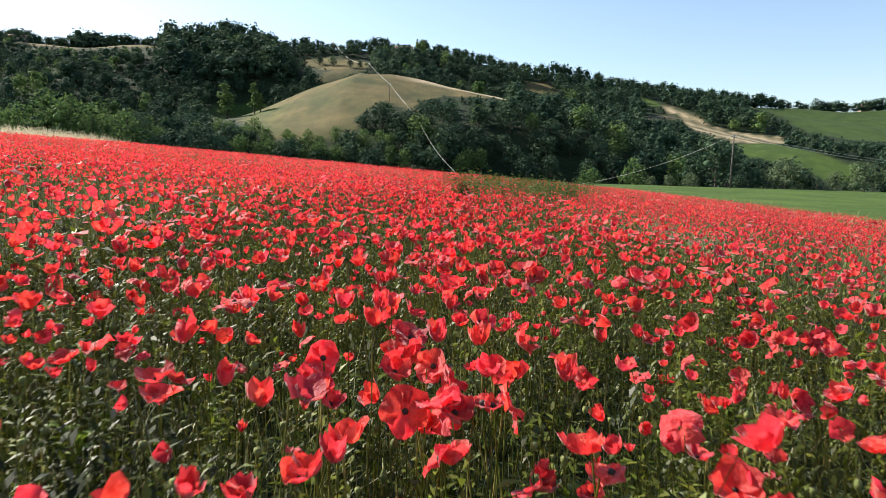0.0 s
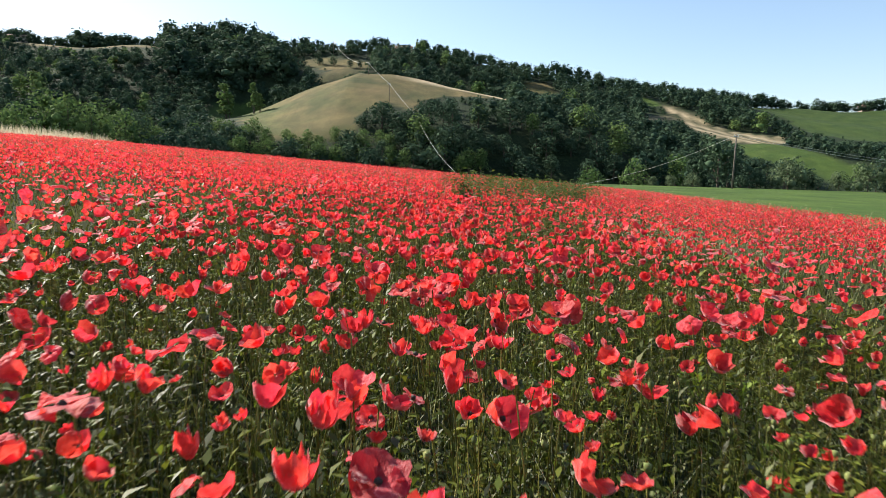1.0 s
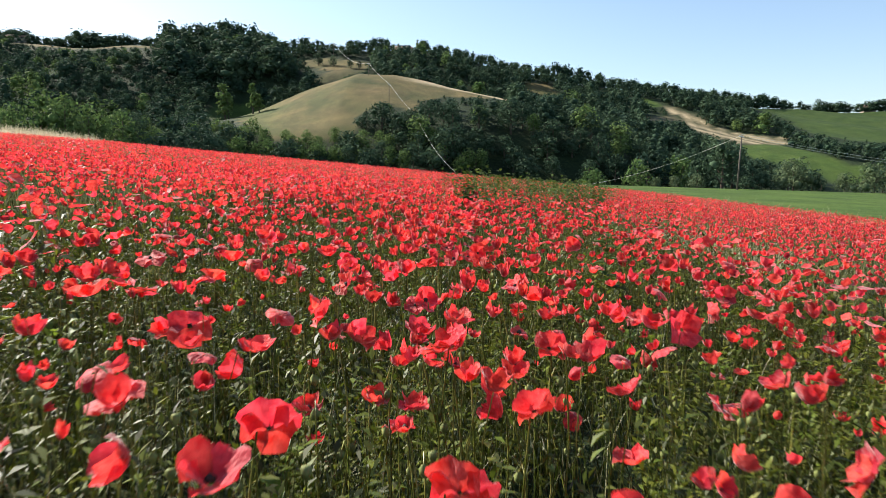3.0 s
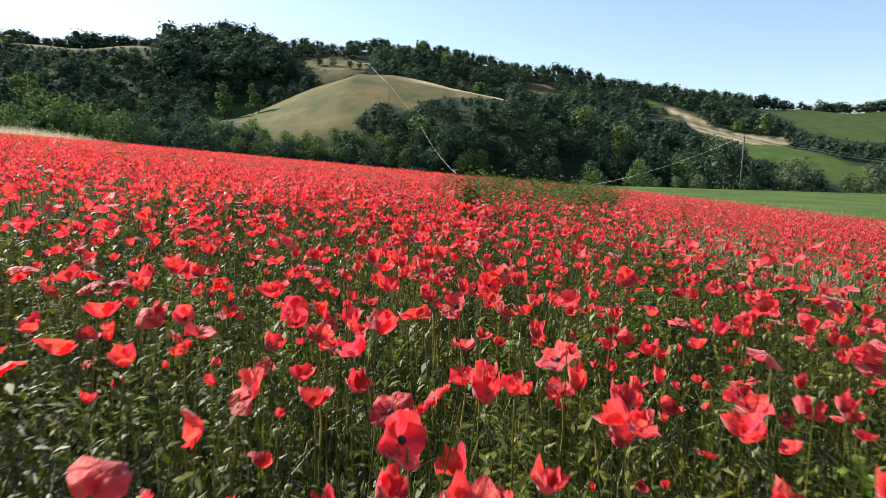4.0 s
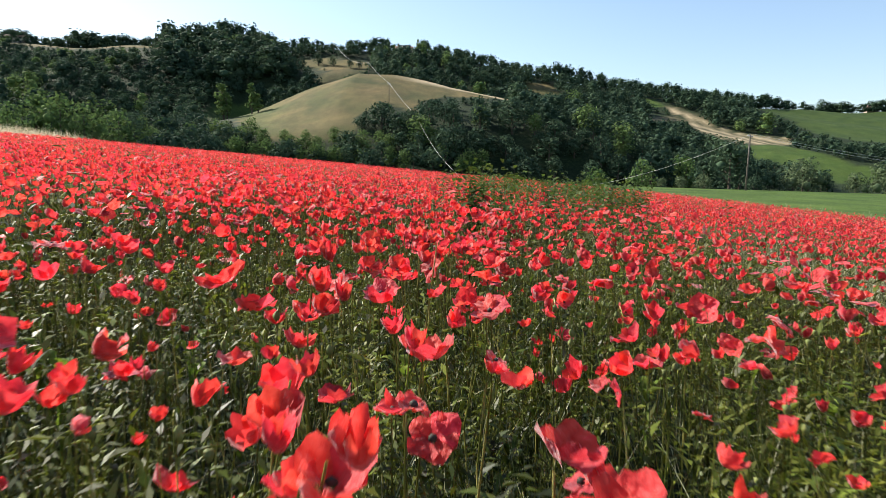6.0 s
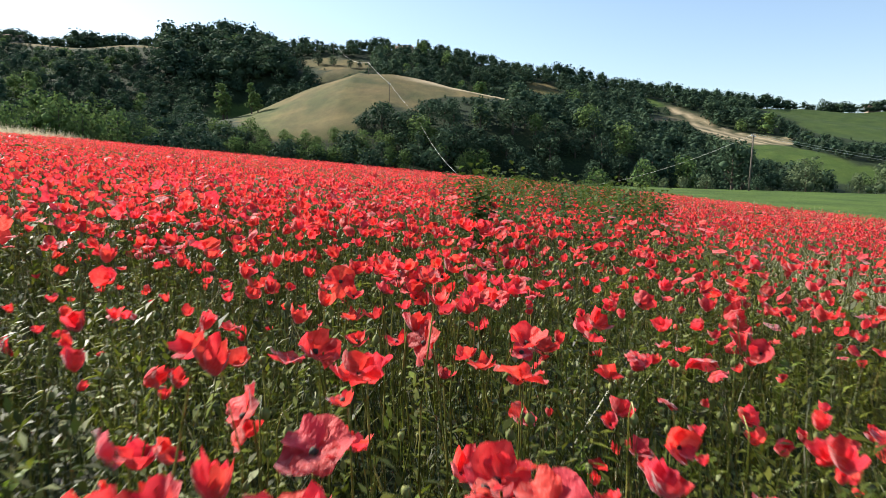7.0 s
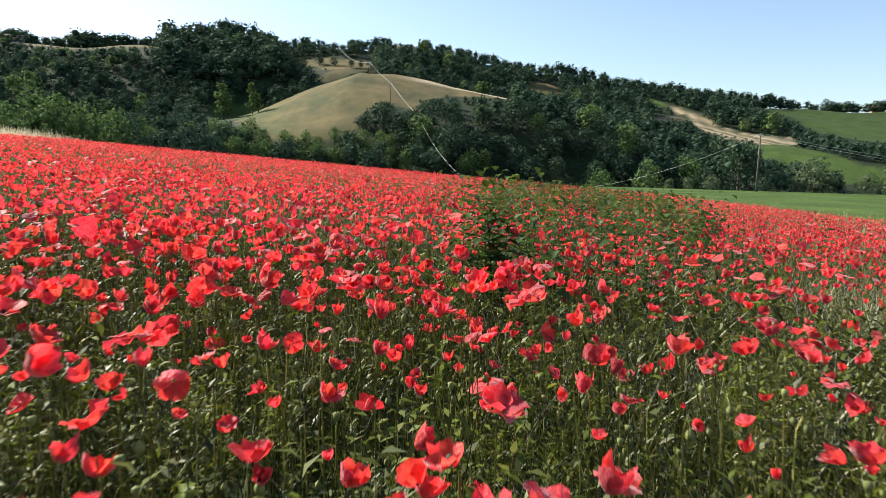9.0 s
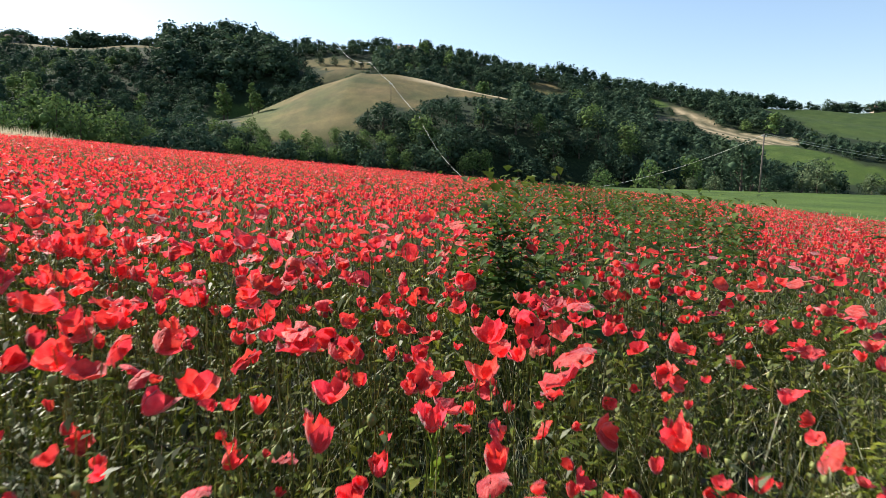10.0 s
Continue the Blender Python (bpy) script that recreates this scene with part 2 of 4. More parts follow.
def height(x, y):
    """The ground's height: tilted poppy field, level meadow, wooded valley, hillside with a bare spur, ridge."""
    x, y = np.asarray(x, float), np.asarray(y, float)
    xs = np.where(x < 15, np.maximum(x, -70) * -0.093, -1.395 - 0.03 * (np.minimum(x, 120) - 15))
    near = xs + 0.018 * np.clip(y, -60, 110)
    right = ease(x, 2, 26)
    start = 50 + right * 52
    drop = ease(y, start, start + 50) * (11 - 4.5 * right + np.clip(-x, 0, 60) * 0.09)
    valley = near - drop
    foot = 128 + 22 * right
    rise = np.clip((y - foot) / (400 - foot), 0, 1)
    rise = rise ** 1.35
    hill = valley * (1 - ease(y, foot, 260)) + rise * (ridge(x) + 6) - 6 * ease(y, foot, 220)
    z = np.where(y > foot, hill, valley)
    z = z - 13 * np.exp(-((x + 118) / 30) ** 2 - ((y - 270) / 75) ** 2)                         # gully beside the spur
    up = np.clip((y - 198) / 102, 0, 1)
    face = 8 + (spur_crest(x) - 8) * (1 - (1 - up) ** 1.22)
    on = ease(x, -112, -90) * (1 - ease(x, 45, 85)) * ease(y, 196, 222) * (1 - ease(y, 304, 346))
    z = z * (1 - on) + face * on - 6 * on * np.exp(-((y - 326) / 13) ** 2)                       # the spur
    z = z - 5 * np.exp(-((x - 60) / 40) ** 2 - ((y - 300) / 60) ** 2)
    z = z + 11 * np.exp(-((x + 103) / 42) ** 2 - ((y - 185) / 34) ** 2)                         # wooded shoulder
    back = np.clip(y - 420, 0, 4000)
    z = z - 0.02 * np.minimum(back, 1200) * ease(y, 420, 700)
    z = z + ease(y, 140, 240) * 1.2 * (np.sin(x * 0.045 + 1.3) * np.sin(y * 0.037) + 0.6 * np.sin(x * 0.11 + y * 0.07))
    return z


def inside(x, y, poly):
    """Which points lie in a polygon."""
    x, y = np.asarray(x, float), np.asarray(y, float)
    odd = np.zeros(x.shape, bool)
    for (ax, ay), (bx, by) in zip(poly, poly[1:] + poly[:1]):
        cross = (ay > y) != (by > y)
        odd ^= cross & (x < (bx - ax) * (y - ay) / (by - ay + 1e-9) + ax)
    return odd


def from_line(x, y, line):
    """Distance to a polyline."""
    x, y = np.asarray(x, float), np.asarray(y, float)
    best = np.full(x.shape, 1e9)
    for (ax, ay), (bx, by) in zip(line, line[1:]):
        dx, dy = bx - ax, by - ay
        t = np.clip(((x - ax) * dx + (y - ay) * dy) / (dx * dx + dy * dy), 0, 1)
        best = np.minimum(best, np.hypot(x - ax - t * dx, y - ay - t * dy))
    return best


SPUR = [(-86, 290), (-70, 302), (-50, 303), (-20, 304), (8, 304), (30, 304), (30, 296), (19, 272), (4, 267), (-9, 254), (-8, 233), (-11, 235),
        (-17, 241), (-24, 238), (-28, 231), (-28, 221), (-31, 214), (-52, 214), (-66, 232), (-78, 262)]
GLADE = [(-110, 306), (-108, 324), (-92, 330), (-80, 318), (-76, 285), (-84, 276), (-101, 300)]
SCARP = [(-64, 332), (-60, 345), (-53, 353), (-41, 356), (-37, 345), (-50, 337)]
PASTURE = [(-78, 374), (-78, 386), (-60, 380), (-40, 366), (-34, 353), (-47, 350), (-64, 356)]
CROP = [(181, 395), (200, 402), (300, 402), (300, 280), (192, 284), (180, 290), (172, 303), (175, 326), (179, 344), (180, 370)]
GREEN_SLOPE = [(119, 266), (141, 280), (141, 260), (141, 243), (146, 228), (152, 218), (140, 214), (131, 214), (125, 219), (126, 235), (118, 239), (113, 246)]
STRIP = [(-250, 396), (-250, 403), (-165, 403), (-165, 395), (-200, 396)]
GAP = [(46, 366), (47, 376), (62, 382), (63, 363), (50, 355)]
DIRT = [(119, 362), (126, 358), (129, 341), (131, 320), (136, 307), (154, 301), (150, 286), (124, 268), (116, 272), (113, 290), (113, 307), (121, 335), (118, 346)]
FALLOW = [(99, 328), (118, 341), (118, 328), (98, 315)]
TUFT = [(112, 381), (119, 373), (119, 356), (110, 357)]
CREST_PATH = [(-22, 296), (4, 292), (24, 291), (38, 293)]
OPEN_LAND = (SPUR, GLADE, SCARP, PASTURE, CROP, GREEN_SLOPE, STRIP, GAP, DIRT, FALLOW, TUFT)


def cover(x, y):
    """Land cover: dry grass, green crop, bare dirt; 0 elsewhere (shade-dark soil and weeds)."""
    edge = 1.5 * np.sin(x * 0.31) + 1.2 * np.sin(y * 0.27 + x * 0.1)
    far = y > 120
    dry = (inside(x + edge, y, SPUR) | inside(x, y + edge, STRIP) | inside(x, y, GAP) | inside(x, y + edge, PASTURE)).astype(float)
    dry = np.maximum(dry, ((x < FIELD_LEFT) & (y < 70)) * 1.0)
    green = np.maximum(0.55 * inside(x + edge, y, CROP), 0.8 * inside(x, y + edge, GREEN_SLOPE)) + 0.9 * inside(x, y, TUFT)
    green = np.maximum(green, 0.55 * inside(x, y, GLADE))
    green = np.maximum(green, 0.5 * inside(x, y, SPUR) * (1 - ease(x + 0.3 * (y - 250), -74, -46)))
    meadow = (x > FIELD_RIGHT) & (y < 104)
    green = np.maximum(green, meadow * 1.0)
    dirt = np.where(far, 1 - ease(from_line(x, y, CREST_PATH), 3.0, 8.5), 0) * ease(x, -26, 0)
    dirt = np.maximum(dirt, inside(x + 0.6 * edge, y, DIRT) * (0.55 + 0.45 * np.sin(x * 0.5 + y * 0.23)))
    dirt = np.maximum(dirt, 0.22 * inside(x, y, FALLOW))
    dry = np.maximum(dry, 0.6 * inside(x, y, SCARP))
    return np.stack([dry, green, dirt], -1)


def land():
    xs = np.concatenate([-np.geomspace(4500, 360, 14), np.arange(-350, -40, 4.0), np.arange(-40, 40, 2.0),
                         np.arange(40, 350, 4.0), np.geomspace(360, 4500, 14)])
    ys = np.concatenate([-np.geomspace(4500, 20, 14), np.arange(-10, 110, 2.0), np.arange(110, 430, 3.0),
                         np.geomspace(434, 4500, 18)])
    gx, gy = np.meshgrid(xs, ys)
    gz = height(gx, gy)
    v = np.stack([gx, gy, gz], -1).reshape(-1, 3)
    nx = len(xs)
    i, j = np.meshgrid(np.arange(len(ys) - 1), np.arange(nx - 1), indexing="ij")
    a = (i * nx + j).ravel()
    me = mesh_from("ground", v, [np.stack([a, a + 1, a + nx + 1, a + nx], 1)], LAND)
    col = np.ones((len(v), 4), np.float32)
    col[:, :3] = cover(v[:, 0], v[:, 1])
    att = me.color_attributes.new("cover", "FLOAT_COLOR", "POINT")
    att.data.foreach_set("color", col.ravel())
    ob = new("ground", me)
    return tagged(ob, "rolling farmland with soil, meadow and dry slopes", "ground", kind="structure")


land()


# ---- trees ----
ICO = bmesh.new()
bmesh.ops.create_icosphere(ICO, subdivisions=1, radius=1.0)
ICO_V, ICO_F = np.array([p.co[:] for p in ICO.verts]), np.array([[p.index for p in f.verts] for f in ICO.faces])
ICO.free()


def crown_geom(r, leaves, leaf, wide, tall, base, lumps, cores=4, core=0.42):
    """Leaf sprays over a heap of rounded boughs; tree heights are about ten metres before scaling."""
    cs = []
    for k in range(lumps):
        a, q = 2.4 * k + r.uniform(0, 0.8), math.sqrt(r.uniform(0.05, 1))
        h = (k + r.uniform(0, 1)) / lumps
        spread = wide * (0.66 - 0.5 * h * h) * q
        cs.append((spread * math.cos(a), spread * math.sin(a), base + (tall - base) * (0.12 + 0.72 * h),
                   wide * r.uniform(0.26, 0.46)))
    cs = np.array(cs)
    pick = r.choice(lumps, leaves, p=cs[:, 3] ** 2 / (cs[:, 3] ** 2).sum())
    d = r.normal(size=(leaves, 3))
    d[:, 2] += 0.3
    d /= np.linalg.norm(d, axis=1)[:, None]
    rad = cs[pick, 3] * r.uniform(0.8, 1.14, leaves)
    p = cs[pick, :3] + d * rad[:, None] * np.array([1, 1, 0.9])
    nrm = d + r.normal(size=(leaves, 3)) * 0.42
    nrm /= np.linalg.norm(nrm, axis=1)[:, None]
    u = np.cross(nrm, r.normal(size=(leaves, 3)))
    u /= np.linalg.norm(u, axis=1)[:, None]
    w = np.cross(nrm, u)
    s = leaf * r.uniform(0.5, 1.2, leaves)[:, None]
    k1, k2 = r.uniform(0.5, 1.0, (leaves, 1)), r.uniform(0.5, 1.0, (leaves, 1))
    bend = nrm * s * 0.25
    v = np.stack([p - u * s * k1 - bend, p + w * s * k2 * 0.8, p + u * s - bend, p - w * s * 0.8], 1).reshape(-1, 3)
    f = np.arange(leaves * 4).reshape(-1, 4)
    geoms = [(v, [f])]
    for c in cs[np.argsort(-cs[:, 3])][:cores]:                                                # filler balls added inside the crown to close see-through gaps
        geoms.append((ICO_V * (c[3] * core * (1 + 0.12 * r.normal(size=(len(ICO_V), 1)))) + c[:3], [ICO_F]))
    return join(geoms)


def trunk_geom(r, tall, base, wide, girth, limbs):
    lean = r.uniform(-0.4, 0.4, 2)
    z = np.linspace(-0.4, tall * 0.72, 7)
    t = np.clip(z / tall, 0, 1)
    path = np.stack([lean[0] * t, lean[1] * t, z], 1)
    g = [tube(path, girth * (1.15 - 1.05 * t / 0.72 * 0.85), 7)]
    for k in range(limbs):
        a = 2 * math.pi * (k + r.uniform(0, 0.6)) / limbs
        h = r.uniform(base * 0.75, tall * 0.5)
        o = np.array([lean[0] * h / tall, lean[1] * h / tall, h])
        e = o + np.array([math.cos(a) * wide * 0.55, math.sin(a) * wide * 0.55, tall * 0.22])
        mid = (o + e) / 2 + np.array([0, 0, 0.35])
        g.append(tube(np.array([o, mid, e]), [girth * 0.45, girth * 0.3, girth * 0.1], 5, False))
    return join(g)


TREES = {}
r_tree = np.random.default_rng(11)


def tree_kind(key, name, mat, leaves, leaf, wide, tall, base, lumps, girth, label):
    made = []
    for k in range(3):
        made.append((mesh_from("crown", *crown_geom(r_tree, leaves, leaf, wide, tall, base, lumps), mat),
                     mesh_from("trunk", *trunk_geom(r_tree, tall, base, wide, girth, 4), BARK),
                     crown_geom(r_tree, int(leaves * 0.4), leaf * 1.26, wide, tall, base, lumps, 5, 0.56)))
    TREES[key] = (name, made, label)


tree_kind("oak", "tree", CROWN_DARK, 620, 0.42, 5.0, 10.0, 0.5, 17, 0.28, "dark green broad-crowned tree on the wooded hillside")
tree_kind("ash", "tree", CROWN_LIGHT, 720, 0.38, 4.6, 10.0, 0.4, 17, 0.22, "light green leafy tree in the valley")
tree_kind("poplar", "tree", CROWN_LIGHT, 480, 0.42, 2.1, 11.0, 0.5, 14, 0.2, "tall narrow green tree beside the bare slope")
tree_kind("bush", "bush", CROWN_DARK, 470, 0.42, 4.6, 6.0, 0.2, 12, 0.14, "dense dark green bush at the meadow edge")
tree_kind("grey", "bush", CROWN_GREY, 900, 0.31, 4.6, 6.2, 0.2, 13, 0.14, "grey-green rounded bush at the meadow edge")
WOODS = collections.defaultdict(list)


def plant(key, x, y, s, wide=1.0, label=""):
    """A tree of its own with trunk and crown."""
    name, made, usual = TREES[key]
    k = int(r_tree.integers(3))
    e = new(name)
    e.matrix_world = Matrix.Translation((x, y, float(height(x, y)) - 0.1)) @ Matrix.Rotation(r_tree.uniform(0, 6.28), 4, "Z") \
        @ Matrix.Diagonal((s * wide, s * wide, s, 1))
    part("trunk", made[k][1], None, e)
    part("crown", made[k][0], None, e)
    tagged(e, label or usual, name, "trees and bushes of the valley")


def wood(key, x, y, s, wide):
    WOODS[key].append((x, y, s, wide))


def closed(x, y):
    """Where woodland grows."""
    m = y > 196
    for p in OPEN_LAND:
        m &= ~inside(x, y, p)
    m &= y < 402
    hedge = (from_line(x, y, [(156, 297), (176, 288), (200, 282), (250, 280)]) < 9) | (from_line(x, y, [(146, 268), (152, 245), (162, 226), (190, 215)]) < 9) \
        | (np.hypot(x - 176, y - 255) < 24) | (from_line(x, y, [(116, 206), (122, 208)]) < 7)
    m &= ~((x > 110) & (y < 300)) | hedge
    return m


def treetops(x):
    """Height of the tree tops along the skyline."""
    return np.interp(x, [-284, -253, -246, -229, -224, -214, -207, -195, -186, -169, -165, -151, -126, -112, -103, -91, -82, -72, -67, -50, -33, -25, -15, -11, 2, 23],
                     [93, 93, 88, 88, 93, 94, 88, 91.5, 88, 88, 95.5, 98.5, 99, 96, 90, 84, 88, 86, 81.5, 85, 86.5, 81.5, 81, 84.5, 81, 77.5]) if x < 23 else \
        np.interp(x, [23, 40, 57, 66, 78, 88, 112, 130, 138, 147, 178, 195, 213, 226, 231, 238, 250, 259, 264, 282],
                  [77.5, 72.5, 69, 72.5, 72, 66.5, 63, 59.5, 61, 57.5, 55, 53.5, 50, 46.5, 45.5, 50, 49, 46.5, 51, 50])


def view_limit(x, y):
    """Tree size limit fitted to the camera's view: low before open land above, never over the skyline."""
    s = (1.1 + (treetops(x * 401 / y) - 1.1) * y / 401 - float(height(x, y))) / 10.2
    for d in range(4, 84, 4):
        for p in OPEN_LAND:
            if inside(x * (1 + d / y), y + d, p):
                rise = float(height(x * (1 + d / y), y + d)) - float(height(x, y)) - d * (float(height(x, y)) + 1) / y
                return min(s, max(0.16, rise / 9.5))
    return s


step = 7.4
gx, gy = np.meshgrid(np.arange(-320, 300, step), np.arange(150, 470, step))
gx = (gx + r_tree.uniform(-0.45, 0.45, gx.shape) * step).ravel()
gy = (gy + r_tree.uniform(-0.45, 0.45, gy.shape) * step).ravel()
ok = closed(gx, gy) & (np.abs(gx) < 0.74 * gy + 12)
gx, gy = gx[ok], gy[ok]
order = np.argsort(gy)
singles = 0
for n, k in enumerate(order):
    x, y = float(gx[k]), float(gy[k])
    patch = math.sin(x * 0.033 + 2.0) + math.sin(y * 0.041 + x * 0.013)
    # More light-leaved trees on the left; their paler colour imitates haze there.
    key = "ash" if r_tree.random() < 0.03 + (0.22 if y < 225 else 0) + (0.14 if x + 0.42 * y < 0 else 0) + 0.04 * patch else "oak"
    s = (0.6 + 0.6 * r_tree.random() ** 1.5) * (0.85 if x > 60 and y > 370 else 1.0)
    if -88 < x < -22 and y < 262:
        key = "bush"
    # Grove trees enlarged along a bearing from the camera to fit its view.
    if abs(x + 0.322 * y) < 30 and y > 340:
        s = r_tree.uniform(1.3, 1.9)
    s = min(s, view_limit(x, y) * r_tree.uniform(0.86, 1.0))
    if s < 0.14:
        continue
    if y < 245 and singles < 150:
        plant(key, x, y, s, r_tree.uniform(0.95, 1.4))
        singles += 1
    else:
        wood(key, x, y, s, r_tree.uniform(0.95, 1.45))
# trees along the skyline
for x in np.concatenate([np.arange(-300, -172, 2.6), np.arange(-172, 60, 4.0), np.arange(60, 310, 2.8)]):
    x = float(x + r_tree.uniform(-1.5, 1.5))
    y = r_tree.uniform(404, 412) if x > -172 else r_tree.uniform(410, 418)
    s = (float(treetops(x)) - float(height(x, y))) / (10.2 if -170 < x < -95 else 9.6) * r_tree.uniform(0.82, 1.03)
    s = max(s, 0.34) if x > 190 or x < -172 else s
    if s > 0.15 and not (-262 < x < -172 and r_tree.random() < 0.1):
        wood("oak", x, y, s, float(np.clip(r_tree.uniform(0.85, 1.2), 0.5, 6.0 / (5 * s))) if -172 < x < 190 else r_tree.uniform(1.25, 1.8))
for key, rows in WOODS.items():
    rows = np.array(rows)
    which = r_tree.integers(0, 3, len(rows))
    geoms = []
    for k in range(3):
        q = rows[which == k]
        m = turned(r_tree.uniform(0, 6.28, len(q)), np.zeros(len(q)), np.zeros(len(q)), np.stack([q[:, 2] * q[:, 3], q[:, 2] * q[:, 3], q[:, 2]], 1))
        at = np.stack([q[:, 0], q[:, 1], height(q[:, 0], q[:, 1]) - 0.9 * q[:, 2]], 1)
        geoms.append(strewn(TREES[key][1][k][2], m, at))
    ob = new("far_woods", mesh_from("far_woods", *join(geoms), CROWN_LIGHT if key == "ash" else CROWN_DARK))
    tagged(ob, "dark green woodland covering the far hillside" if key != "ash" else "lighter green trees in the far woodland, thicker on the left to imitate haze",
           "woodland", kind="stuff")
for x, y, s in ((232, 412, 0.95), (237, 414, 0.85), (262, 412, 0.8), (279, 412, 1.0), (284, 410, 0.8), (-262, 412, 0.9), (-246, 405, 0.6), (-272, 400, 0.8), (-280, 405, 0.9), (-265, 396, 0.6), (-256, 398, 0.5), (-237, 412, 0.7), (-290, 398, 0.8)):
    plant("oak", x, y, s)
for x, y, s in ((-66, 366, 0.75), (-57, 360, 0.62), (-47, 352, 0.5), (-42, 350, 0.45), (-75, 366, 0.6), (-36, 349, 0.35)):
    plant("oak", x, y, s)
# hedge along the foot of the bare spur
for n, x in enumerate(np.arange(-100, 14, 4.2)):
    for y in (197 + r_tree.uniform(-3, 3), 209 + r_tree.uniform(-4, 4)):
        key = ("bush", "ash", "ash")[int(r_tree.integers(3))]
        plant(key, float(x + r_tree.uniform(-1.5, 1.5)), float(y), r_tree.uniform(0.85, 1.25) * (0.62 if key == "ash" else 1.0), 1.15,
              "leafy green bush in the hedge below the bare spur")
# valley trees and the hedge behind the meadow
for x, y, s, key in ((-99, 178, 1.6, "ash"), (-91, 175, 1.45, "ash"), (-84, 178, 1.3, "ash"), (-107, 181, 1.65, "ash"), (-76, 180, 1.1, "bush"), (-113, 174, 1.45, "ash"),
                     (-118, 186, 1.55, "ash"), (-70, 184, 1.2, "bush"), (-64, 190, 1.2, "bush"),
                     (37, 126, 0.85, "ash"), (30, 132, 0.8, "ash"), (45.5, 109, 0.85, "oak"), (48.5, 112, 0.8, "oak"), (43, 113, 0.6, "oak"),
                     (55.5, 106, 0.85, "grey"), (51, 107, 0.5, "bush"), (59.5, 108, 0.6, "bush"), (63, 105, 0.5, "grey"), (67, 104, 0.75, "grey"),
                     (71, 108, 0.7, "bush"), (39.5, 104, 0.35, "grey"), (36.5, 105, 0.3, "grey"), (33.5, 105, 0.25, "grey"), (4, 406, 0.8, "poplar"), (-14, 405, 0.7, "poplar"), (106, 404, 0.75, "poplar"), (76, 106, 0.7, "grey"), (47, 104, 0.35, "bush")):
    plant(key, x, y, s)


for x, y, s, wide in ((-88, 275, 1.5, 1.5), (-86, 273, 1.1, 1.3), (-76, 273, 1.35, 1.0), (-73.5, 273, 0.8, 1.4)):
    plant("poplar", x, y, s, wide)

# ---- poppy field ----
r_f = np.random.default_rng(23)


def petal(r, nu, nv, R, half, slope0, slope1, ruffle, turn, lift=0.0):
    """One broad petal of a bowl-shaped bloom: a fan that rises at slope0 by the heart and ends at slope1 at its ruffled rim."""
    u, v = np.meshgrid(np.linspace(-1, 1, nu), np.linspace(0, 1, nv), indexing="ij")
    size = R * (0.42 + 0.58 * np.sqrt(1 - (0.95 * u) ** 2) + 0.05 * np.sin(u * 7 + r.uniform(0, 6.28)))
    s = np.linspace(0, 1, 12)
    phi = slope0 + (slope1 - slope0) * s ** 0.75
    rho = np.concatenate([[0], np.cumsum(np.cos(phi[:-1]) / 11)])
    up = np.concatenate([[0], np.cumsum(np.sin(phi[:-1]) / 11)])
    d = 0.004 + np.interp(v, s, rho) * size
    z = np.interp(v, s, up) * size + lift
    z = z + ruffle * R * v * v * np.sin(u * r.uniform(3.0, 5.0) + r.uniform(0, 6.28))
    z = z + 0.9 * ruffle * R * v ** 3 * np.sin(u * r.uniform(8, 11) + r.uniform(0, 6.28))
    crease = r.uniform(0.1, 0.4) * ruffle * R * r.normal(size=z.shape) * v                  # crumpled like tissue paper
    z = z + crease
    d = d + 0.6 * np.roll(crease, 1)
    d = d + 0.5 * ruffle * R * v * v * np.sin(u * 6 + r.uniform(0, 6.28))
    a = turn + u * half * (0.75 + 0.25 * v)
    p = np.stack([d * np.cos(a), d * np.sin(a), z], -1).reshape(-1, 3)
    i, j = np.meshgrid(np.arange(nu - 1), np.arange(nv - 1), indexing="ij")
    q = (i * nv + j).ravel()
    return p, [np.stack([q, q + nv, q + nv + 1, q + 1], 1)]


def petals(r, nu, nv, R=0.043, style=None):
    """The four petals of one bloom: an open bowl, a deep cup, or a loose bonnet with drooping outer petals."""
    style = r.random() if style is None else style
    if style < 0.45:
        s0, s1 = r.uniform(0.0, 0.35), r.uniform(0.8, 1.4)
    elif style < 0.9:
        s0, s1 = r.uniform(0.2, 0.6), r.uniform(1.4, 1.9)
    else:
        s0, s1 = r.uniform(0.2, 0.5), r.uniform(-0.6, 0.4)
    out = []
    for k in range(4):
        outer = k % 2 == 0
        half = r.uniform(1.3, 1.6) if outer else r.uniform(1.1, 1.4)
        out.append(petal(r, nu, nv, R * r.uniform(0.9, 1.12), half, s0 + (0 if outer else 0.15) + r.uniform(-0.15, 0.15),
                         s1 + r.uniform(-0.45, 0.35), r.uniform(0.07, 0.19), k * math.pi / 2 + r.uniform(-0.2, 0.2), 0.0 if outer else 0.002))
    return out


